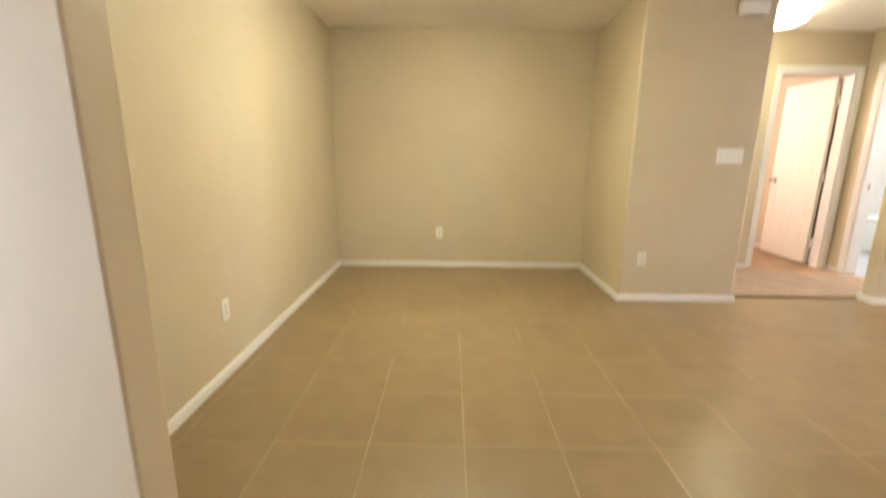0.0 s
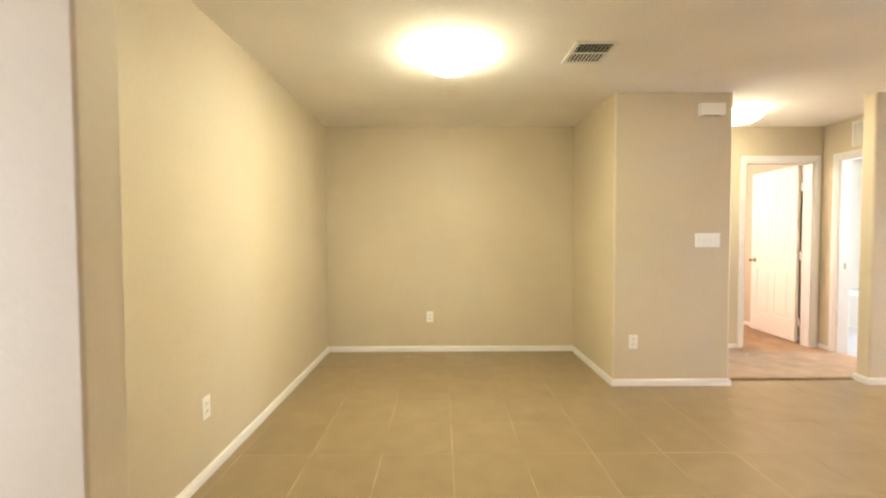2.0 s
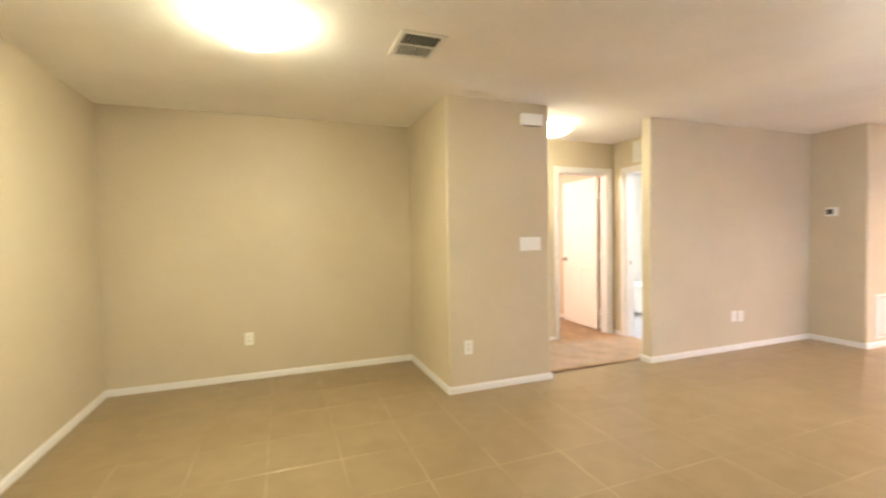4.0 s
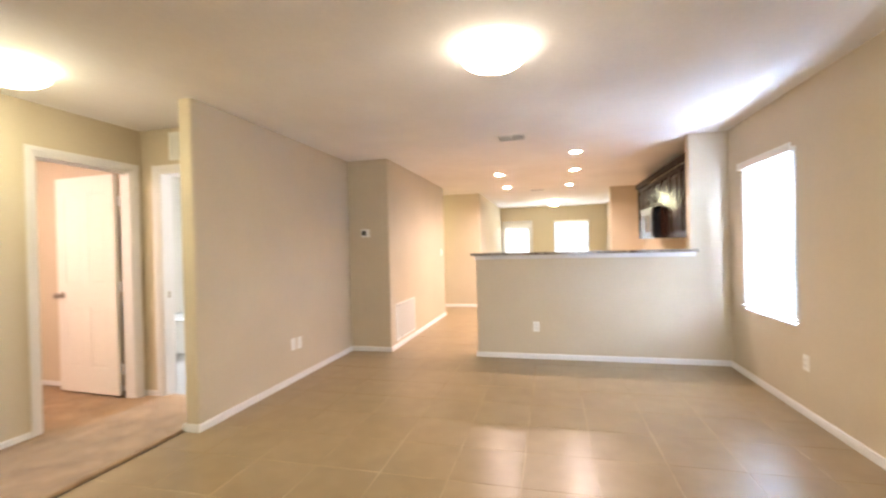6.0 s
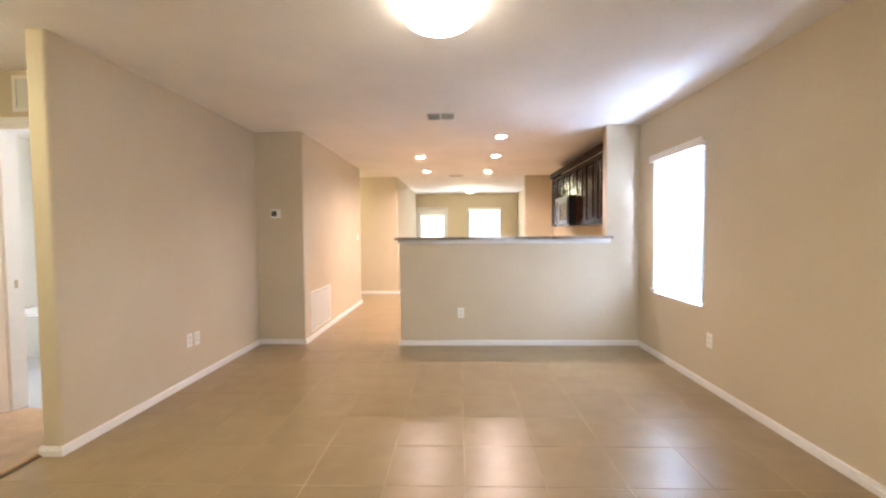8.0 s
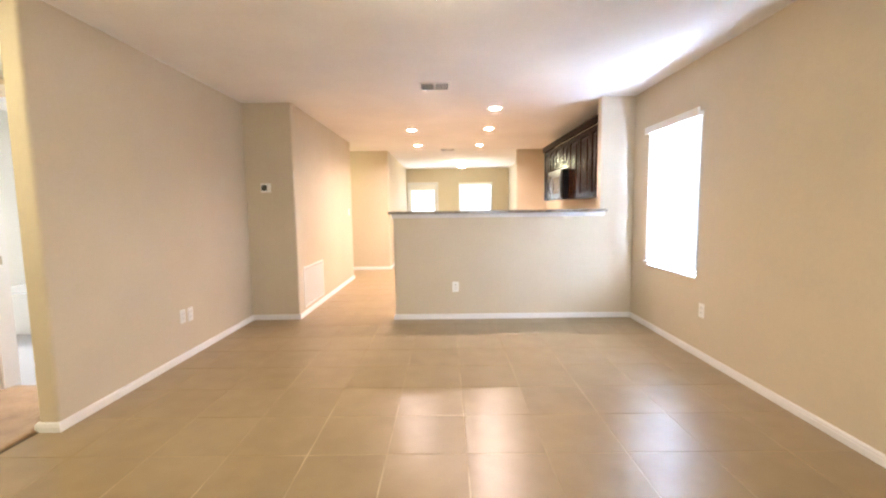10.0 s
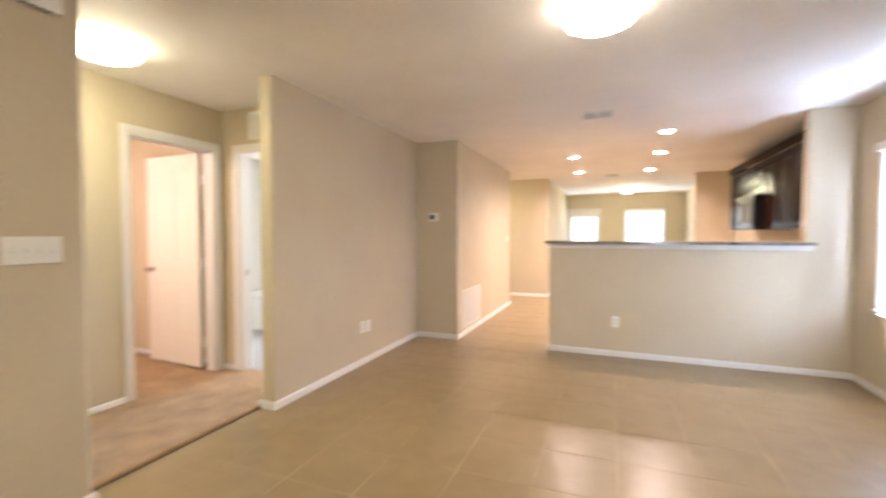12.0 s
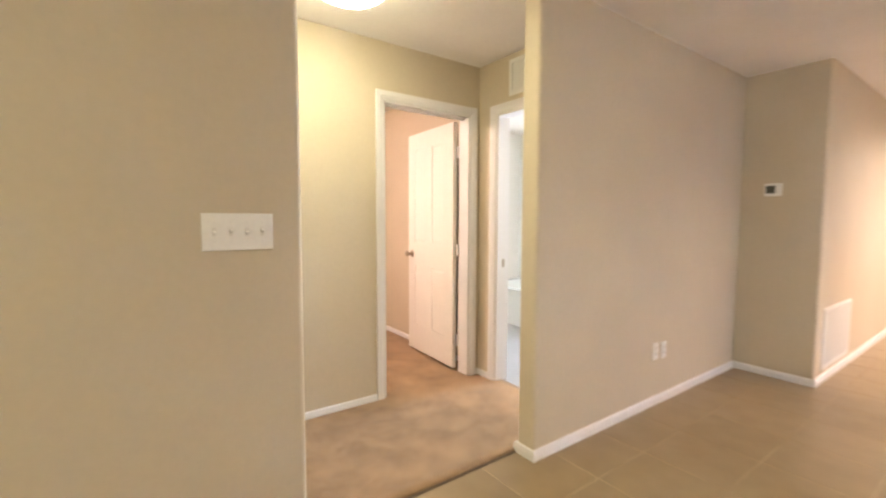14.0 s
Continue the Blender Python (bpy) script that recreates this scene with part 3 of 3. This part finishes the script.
def slat_bm(length, depth, thick=0.0028):
    bm = bmesh.new()
    n = 5
    top, low = [], []
    for i in range(n):
        u = i / (n - 1) - 0.5
        crown = 0.0025 * (1 - 4 * u * u)
        top.append([bm.verts.new((x, u * depth, crown + thick / 2)) for x in (-length / 2, length / 2)])
        low.append([bm.verts.new((x, u * depth, crown - thick / 2)) for x in (-length / 2, length / 2)])
    for i in range(n - 1):
        bm.faces.new((top[i][0], top[i][1], top[i + 1][1], top[i + 1][0])).smooth = True
        bm.faces.new((low[i][0], low[i + 1][0], low[i + 1][1], low[i][1])).smooth = True
        for k in (0, 1):
            bm.faces.new((top[i][k], top[i + 1][k], low[i + 1][k], low[i][k]))
    for r in (0, n - 1):
        bm.faces.new((top[r][0], low[r][0], low[r][1], top[r][1]))
    bmesh.ops.recalc_face_normals(bm, faces=bm.faces[:])
    return bm


def blind(m, width, height, pitch, depth, tilt, label, scale=1.0):
    """A horizontal blind hung from its top middle; its room side looks along +y."""
    b = thing("window_blind", m, label, "blind")
    part("valance", boxes((-width / 2 - 0.012 * (scale == 1), 0.018 * scale, -0.045, width / 2 + 0.012 * (scale == 1), 0.034 * scale, 0.022 * (scale == 1)), bevel=0.003 * scale), PLASTIC, b)
    part("headrail", boxes((-width / 2, -0.018 * scale, -0.042, width / 2, 0.016 * scale, -0.004)), PLASTIC, b)
    n = int((height - 0.09) / pitch)
    first = None
    for i in range(n):
        at = pose(0, -0.006, -0.062 - i * pitch, tilt + 1.5 * math.sin(i * 2.3), 0, 0)
        if first is None:
            first = part("slat", slat_bm(width, depth), BLIND, b)
            first.matrix_local = at
        else:
            same_mesh(first, at, b)
    end = -0.062 - n * pitch
    part("bottom_rail", boxes((-width / 2, -0.018 * scale, end - 0.012, width / 2, 0.018 * scale, end + 0.006), bevel=0.002), PLASTIC, b)
    for x in (-width * 0.36, 0.0, width * 0.36):
        part("ladder_cord", boxes((x - 0.0015, 0.019 * scale, end, x + 0.0015, 0.0215 * scale, -0.04)), PLASTIC, b)
    return b


blind(pose(5.353, -0.699, 2.01), 0.900, 1.375, 0.042, 0.05, 80.5, "white horizontal slat blind, lowered and tilted, in the living room window")
blind(pose(14.432, 0.455, 1.995, 0, 0, 90), 0.99, 1.35, 0.042, 0.05, 46, "white horizontal slat blind lowered in the dining room window")
blind(pose(14.444, 2.045, 1.836, 0, 0, 90), 0.69, 0.85, 0.020, 0.024, 46, "small white slat blind inside the exterior door window", 0.5)


# ---- ceiling lamps, cans and vents ----
def ceiling_lamp(at, glass, rim_glass, label, size=1.0, drop=1.0):
    """A shallow pressed glass bowl under a white pan: dim at its rolled rim, bright below."""
    def turned(profile, n):
        return lathe([(r * size, z * drop) for r, z in profile], n)
    lamp = thing("ceiling_lamp", at, label, "ceiling lamp", "flush ceiling lamps")
    part("canopy", turned([(0.0, 0.0), (0.150, 0.0), (0.155, -0.005), (0.150, -0.014), (0.0, -0.016)], 36), METAL_WHITE, lamp)
    part("rim", turned([(0.150, -0.012), (0.178, -0.018), (0.188, -0.034), (0.189, -0.052), (0.182, -0.066), (0.166, -0.080)], 36), rim_glass, lamp, "frosted glass rim of the bowl")
    part("shade", turned([(0.166, -0.081), (0.140, -0.096), (0.105, -0.109), (0.062, -0.119), (0.014, -0.124), (0.0, -0.124)], 36), glass, lamp, "glowing frosted glass bowl")
    part("finial", turned([(0.0, -0.121), (0.010, -0.123), (0.013, -0.130), (0.008, -0.136), (0.009, -0.142), (0.0, -0.148)], 14), METAL_WHITE, lamp)
    return lamp


ceiling_lamp(pose(3.60, 1.38, H), LAMP_GLASS, LAMP_RIM, "lit flush ceiling lamp with a frosted glass bowl")
# Hidden lamp, added to brighten the passage wall.
ceiling_lamp(pose(9.69, 4.25, H), PASSAGE_GLASS, PASSAGE_RIM, "unseen lit flush ceiling lamp with a frosted bowl, added in the passage")
ceiling_lamp(pose(12.6, 0.95, H), DINING_GLASS, DINING_RIM, "lit flush ceiling lamp with a frosted bowl in the dining area", 0.60, 1.1)
ceiling_lamp(pose(0.19, 2.83, H), NOOK_GLASS, NOOK_RIM, "lit flush ceiling lamp with a frosted bowl in the nook")
ceiling_lamp(pose(2.96, 4.13, H), HALL_GLASS, HALL_RIM, "lit flush ceiling lamp with a frosted bowl in the hall")
# Unseen lamp, added to light the open door leaf and the bedroom.
ceiling_lamp(pose(2.95, 5.8, H), BED_GLASS, BED_RIM, "unseen lit bedroom ceiling lamp with a frosted bowl, added to light the room")


def can_light(m):
    c = thing("recessed_light", m, "lit round recessed ceiling light with a white ring", "ceiling light", "recessed kitchen lights")
    part("trim_ring", lathe([(0.062, -0.001), (0.100, -0.001), (0.099, -0.004), (0.086, -0.007), (0.066, -0.005), (0.062, -0.001)], 32), METAL_WHITE, c)
    part("baffle", lathe([(0.062, -0.001), (0.065, 0.0), (0.063, 0.020), (0.060, 0.024)], 32), METAL_WHITE, c, "white cone inside the ceiling")
    part("lens", lathe([(0.0, 0.016), (0.036, 0.018), (0.060, 0.023)], 28), CAN_GLASS, c, "glowing frosted lens")
    part("housing", lathe([(0.060, 0.025), (0.062, 0.026), (0.062, 0.110), (0.0, 0.110)], 24), METAL_WHITE, c)
    return c


can = can_light(pose(*CANS[0], H))
for x, y in CANS[1:]:
    copy_thing(can, pose(x, y, H))


def register(name, m, w, h, banks, count, label, slope=62, half=0.0038, turn=1):
    """A louvred grille lying in its xy plane, facing -z: w along x, h along y, slats along y in banks split along y."""
    g = thing(name, m, label, "vent")
    f = 0.026
    for b in ((-w / 2, -h / 2, -0.008, -w / 2 + f, h / 2, 0), (w / 2 - f, -h / 2, -0.008, w / 2, h / 2, 0), (-w / 2 + f, -h / 2, -0.008, w / 2 - f, -h / 2 + f, 0), (-w / 2 + f, h / 2 - f, -0.008, w / 2 - f, h / 2, 0)):
        part("frame", boxes(b), METAL_WHITE, g)
    # Flat dark sheet: the duct's inner shade is put into its colour.
    part("backing", boxes((-w / 2 + f, -h / 2 + f, -0.0015, w / 2 - f, h / 2 - f, -0.0005)), DARK, g, "dark sheet standing for the shade in the duct")
    inner = h - 2 * f
    for k in range(1, banks):
        y = -h / 2 + f + inner * k / banks
        part("mullion", boxes((-w / 2 + f, y - 0.006, -0.008, w / 2 - f, y + 0.006, -0.001)), METAL_WHITE, g)
    first = None
    length = inner / banks - 0.012
    for k in range(banks):
        y = -h / 2 + f + inner * (k + 0.5) / banks
        for i in range(count):
            x = -w / 2 + f + (w - 2 * f) * (i + 0.5) / count
            at = pose(x, y, -0.0055, 0, slope if k == 0 else slope * turn, 0)
            if first is None:
                first = part("slat", boxes((-half, -length / 2, -0.0005, half, length / 2, 0.0005)), METAL_WHITE, g)
                first.matrix_local = at
            else:
                same_mesh(first, at, g)
    return g


register("ceiling_vent", pose(1.085, 2.825, H), 0.27, 0.33, 2, 9, "white louvred ceiling vent with dark slots", slope=-62, turn=-1)
register("ceiling_vent", pose(5.68, 1.452, H, 0, 0, 180), 0.27, 0.31, 2, 9, "white louvred ceiling vent with two dark banks of slots")
register("ceiling_vent", pose(10.2, 1.31, H, 0, 0, 180), 0.27, 0.31, 2, 9, "white louvred ceiling vent with dark slots")
register("return_grille", pose(6.79, 3.056, 0.335, -90, 0, 0), 0.80, 0.49, 1, 34, "large white louvred return air grille low on the wall", 24, 0.0085)
register("wall_vent", pose(4.30, 4.215, 2.275, 0, 90, 0), 0.25, 0.37, 1, 18, "white louvred return vent above the bathroom doorway", 18, 0.0075)


# ---- wall fittings ----
def outlet(m, label="white duplex outlet with its cover plate, on the wall"):
    """Faces -y, its middle at the pose."""
    o = thing("wall_outlet", m, label, "outlet", "wall outlets")
    part("cover_plate", boxes((-0.036, -0.006, -0.058, 0.036, 0.0, 0.058), bevel=0.0025), PLASTIC, o)
    for z in (-0.02, 0.02):
        r = part("receptacle", boxes((-0.0165, -0.0085, z - 0.014, 0.0165, -0.0055, z + 0.014), bevel=0.002), PLASTIC_DIM, o)
        # Slots are thin dark boxes, their inner shade given by colour.
        for x in (-0.0065, 0.0065):
            part("slot", boxes((x - 0.001, -0.0089, z - 0.001, x + 0.001, -0.0084, z + 0.007)), DARK, r)
    part("screw", boxes((-0.003, -0.0072, -0.003, 0.003, -0.0058, 0.003)), METAL_WHITE, o)
    return o


first_outlet = outlet(pose(1.735, 3.60, 0.373))
for m in (pose(0.0, 4.685, 0.381), pose(4.922, 3.60, 0.373), pose(5.028, 3.60, 0.366), pose(-1.10, 0.947, 0.355),
          pose(-1.11, 2.265, 0.373, 0, 0, 90), pose(6.163, 1.258, 0.369, 0, 0, -90), pose(4.822, -0.72, 0.395, 0, 0, 180)):
    copy_thing(first_outlet, m)

sw = thing("light_switch", pose(2.342, 3.60, 1.222), "white four-gang toggle switch plate on the wall", "light switch")
part("cover_plate", boxes((-0.104, -0.006, -0.058, 0.104, 0.0, 0.058), bevel=0.0025), PLASTIC, sw)
for i in range(4):
    x = -0.069 + 0.046 * i
    part("collar", boxes((x - 0.006, -0.0072, -0.013, x + 0.006, -0.0055, 0.013)), PLASTIC_DIM, sw)
    t = part("toggle", boxes((-0.004, -0.014, -0.004, 0.004, 0.0, 0.005), bevel=0.001), PLASTIC, sw)
    t.matrix_local = pose(x, -0.006, 0.0, -24 if i % 2 else 24, 0, 0)
    for z in (-0.03, 0.03):
        part("screw", boxes((x - 0.0028, -0.0068, z - 0.0028, x + 0.0028, -0.0058, z + 0.0028)), METAL_WHITE, sw)

sw2 = thing("light_switch", pose(8.87, 3.056, 1.21), "white single toggle switch plate near the end of the wall", "light switch")
part("cover_plate", boxes((-0.036, -0.006, -0.058, 0.036, 0.0, 0.058), bevel=0.0025), PLASTIC, sw2)
part("collar", boxes((-0.006, -0.0072, -0.013, 0.006, -0.0055, 0.013)), PLASTIC_DIM, sw2)
t = part("toggle", boxes((-0.004, -0.014, -0.004, 0.004, 0.0, 0.005), bevel=0.001), PLASTIC, sw2)
t.matrix_local = pose(0, -0.006, 0.0, 24, 0, 0)

chime = thing("door_chime", pose(2.35, 3.60, 2.293), "white plastic door chime box high on the wall", "door chime")
part("cover", boxes((-0.102, -0.048, -0.049, 0.102, 0.0, 0.049), bevel=0.006), PLASTIC, chime)
# Chime slots drawn as dark strips, shade in the colour.
for i in range(5):
    part("slot", boxes((-0.06 + 0.028 * i, -0.040, -0.0505, -0.045 + 0.028 * i, -0.012, -0.0485)), DARK, chime)

th = thing("thermostat", pose(6.222, 3.372, 1.508, 0, 0, -90), "white digital thermostat with a dark display", "thermostat")
part("case", boxes((-0.056, -0.026, -0.050, 0.056, 0.0, 0.050), bevel=0.005), PLASTIC, th)
part("display", boxes((-0.046, -0.0275, -0.030, 0.016, -0.0255, 0.032)), SCREEN, th, "dark grey display")
for z in (-0.018, 0.006, 0.030):
    part("button", boxes((0.028, -0.029, z - 0.007, 0.048, -0.0255, z + 0.007), bevel=0.001), PLASTIC_DIM, th)


# ---- the bar and the kitchen ----
bar = thing("bar_counter", pose(0, 0, 0), "speckled granite bar top with a white apron on the half wall", "counter")
part("slab", prism([(6.095, -0.42, 0.01), (6.160, -0.42), (6.160, -0.352), (6.43, -0.352), (6.43, 2.0, 0.02), (6.095, 2.0, 0.02)], 1.194, 1.225), GRANITE, bar)
part("apron", boxes((6.143, -0.40, 1.148, 6.1615, 1.962, 1.193), bevel=0.002), TRIM, bar, "white painted apron board")
part("apron", boxes((6.1615, 1.9465, 1.148, 6.29, 1.962, 1.193), bevel=0.002), TRIM, bar, "white painted apron board")

cb = lathe([(0.0, 0.0), (0.012, 0.0), (0.024, 0.0012), (0.026, 0.0)], 9)
chip = part("edge_chip", cb, plain("raw_dark_stone", (0.05, 0.045, 0.04), 0.9), bar, "small dark chip in the slab edge")
chip.matrix_local = pose(6.0948, 0.227, 1.208, 0, -90, 0) @ Matrix.Diagonal((0.45, 1.0, 1.0, 1.0))


def wall_cabinet(x0, x1, z0, z1, doors, label):
    """An upper cabinet against the south wall, its doors looking along +y."""
    back, front = -0.72, -0.40
    c = thing("wall_cabinet", pose(x0, back, z0), label, "cabinet", "kitchen wall cabinets")
    w, h, d = x1 - x0, z1 - z0, front - back
    part("body", boxes((0.001, 0.001, 0, w - 0.001, d - 0.018, h)), WOOD, c)
    each = w / doors
    for i in range(doors):
        dw = each - 0.014
        leaf = panel_leaf("door", dw, h - 0.012, 0.038, 0.058, None, 1, WOOD, c, [(0.058, h - 0.012 - 0.058)], 0.36, 0.055)
        leaf.matrix_local = pose(i * each + 0.007, d - 0.017, 0.006)
    return c


LABEL = "espresso-stained wooden wall cabinet with raised panel doors"
wall_cabinet(6.30, 6.61, 1.36, 2.19, 1, LABEL)
wall_cabinet(6.61, 7.50, 1.36, 2.19, 2, LABEL)
wall_cabinet(7.50, 8.26, 1.80, 2.19, 2, "short espresso-stained wooden cabinet above the microwave")
wall_cabinet(8.26, 9.00, 1.36, 2.19, 2, LABEL)
crown = thing("crown_moulding", pose(0, 0, 0), "dark stained crown moulding along the cabinet tops", "moulding")
part("moulding", sweep([(9.012, -0.72), (9.012, -0.378), (6.292, -0.378)][::1], ((-0.02, 0.0), (0.0, 0.0), (0.008, 0.014), (0.030, 0.046), (0.050, 0.068), (0.050, 0.090), (-0.02, 0.090)), 2.191), WOOD, crown)

mw = thing("microwave", pose(7.505, -0.72, 1.355), "black over-the-range microwave with a stainless steel door", "microwave")
part("body", boxes((0.0, 0.002, 0.0, 0.75, 0.425, 0.435), bevel=0.004), BLACK_GLOSS, mw)
part("door", boxes((0.0, 0.426, 0.03, 0.56, 0.452, 0.385), bevel=0.004), DARK_STEEL, mw, "stainless steel door")
part("control_panel", boxes((0.563, 0.426, 0.03, 0.75, 0.450, 0.385), bevel=0.003), BLACK_GLOSS, mw)
part("vent_grille", boxes((0.0, 0.426, 0.388, 0.75, 0.446, 0.433), bevel=0.002), DARK_STEEL, mw, "dark steel vent strip")
part("window", boxes((0.06, 0.4525, 0.09, 0.45, 0.4545, 0.33)), plain("grey_door_glass", (0.10, 0.10, 0.10), 0.1), mw, "grey door glass")
hb = bmesh.new()
pts = [Vector((0.53, 0.452 + 0.045 * math.sin(math.pi * i / 12), 0.06 + 0.29 * i / 12)) for i in range(13)]
rings = []
for p in pts:
    rings.append([hb.verts.new((p.x + 0.011 * math.cos(a * math.pi / 4), p.y + 0.008 * math.sin(a * math.pi / 4), p.z)) for a in range(8)])
for a, b in zip(rings, rings[1:]):
    for i in range(8):
        hb.faces.new((a[i], a[(i + 1) % 8], b[(i + 1) % 8], b[i])).smooth = True
bmesh.ops.recalc_face_normals(hb, faces=hb.faces[:])
part("handle", hb, BLACK_GLOSS, mw, "curved black handle")


# ---- bathroom ----
tub = thing("bathtub", pose(5.70, 4.35, 0.008), "white bathtub with a flat apron along the bathroom wall", "bathtub")
part("apron", boxes((0.0, 0.0, 0.0, 0.03, 2.045, 0.40)), TUB_WHITE, tub)
tb = bmesh.new()
outer = [tb.verts.new(p) for p in ((-0.02, 0, 0.401), (0.775, 0, 0.401), (0.775, 2.045, 0.401), (-0.02, 2.045, 0.401))]
rim = [tb.verts.new((v.co.x, v.co.y, 0.43)) for v in outer]
inner = [tb.verts.new(p) for p in ((0.07, 0.1, 0.43), (0.70, 0.1, 0.43), (0.70, 1.95, 0.43), (0.07, 1.95, 0.43))]
floor_in = [tb.verts.new(p) for p in ((0.14, 0.2, 0.08), (0.63, 0.2, 0.08), (0.63, 1.8, 0.08), (0.14, 1.8, 0.08))]
for i in range(4):
    j = (i + 1) % 4
    tb.faces.new((outer[i], outer[j], rim[j], rim[i]))
    tb.faces.new((rim[i], rim[j], inner[j], inner[i]))
    tb.faces.new((inner[i], inner[j], floor_in[j], floor_in[i]))
tb.faces.new(floor_in)
bmesh.ops.recalc_face_normals(tb, faces=tb.faces[:])
part("basin", tb, TUB_WHITE, tub)
structure("trim_tub_surround", boxes((6.462, 4.80, 0.45, 6.478, 6.398, 2.10)), TUB_WHITE, "white tub surround panel")


# ---- tiled floor ----
PITCH, X0, Y0, JOINT = 0.4096, 0.190, 2.903, 0.0055
floor = structure("floor", boxes((-2.52, -0.84, -0.12, 14.52, 8.0, -0.0016)), GROUT, "beige square porcelain floor tiles with pale grout")


def tile_shape(bm, x, y):
    s, c = (PITCH - JOINT) / 2, 0.0010
    low = [bm.verts.new((x + a * s, y + b * s, -0.004)) for a, b in ((-1, -1), (1, -1), (1, 1), (-1, 1))]
    mid = [bm.verts.new((x + a * s, y + b * s, -0.0006)) for a, b in ((-1, -1), (1, -1), (1, 1), (-1, 1))]
    top = [bm.verts.new((x + a * (s - c), y + b * (s - c), 0.0)) for a, b in ((-1, -1), (1, -1), (1, 1), (-1, 1))]
    bm.faces.new(top)
    for i in range(4):
        j = (i + 1) % 4
        bm.faces.new((low[i], low[j], mid[j], mid[i]))
        bm.faces.new((mid[i], mid[j], top[j], top[i]))


ROOMS = ((-2.40, -0.72, 1.565, 0.933), (-1.11, 0.933, 2.55, 4.685), (1.565, -0.72, 6.222, 3.70), (6.222, -0.72, 10.30, 3.056), (9.13, 3.056, 10.25, 5.0), (10.25, -0.53, 14.40, 2.53))
near, far = [], []
for i in range(-8, 36):
    for j in range(-10, 6):
        x, y = X0 + (i + 0.5) * PITCH, Y0 + (j + 0.5) * PITCH
        h = PITCH / 2 - 0.03
        if any(x + h > a and x - h < c and y + h > b and y - h < d for a, b, c, d in ROOMS) and not (x > 1.8 and y > 3.72 and x < 9):
            (near if x < 7.6 and len(near) < 300 else far).append((x, y))
bm = bmesh.new()
tile_shape(bm, 0, 0)
tile = part("tile", bm, TILE, floor)
tile.location = (*near[0], 0)
for k, (x, y) in enumerate(near[1:]):
    twin = new("tile", tile.data)
    twin.parent = floor
    twin.location = (x, y, -0.0003 * ((k * 7) % 3))
bm = bmesh.new()
for x, y in far:
    tile_shape(bm, x, y)
tagged(part("far_tiles", bm, TILE, floor, "beige floor tiles of the kitchen and dining area"), kind="stuff")
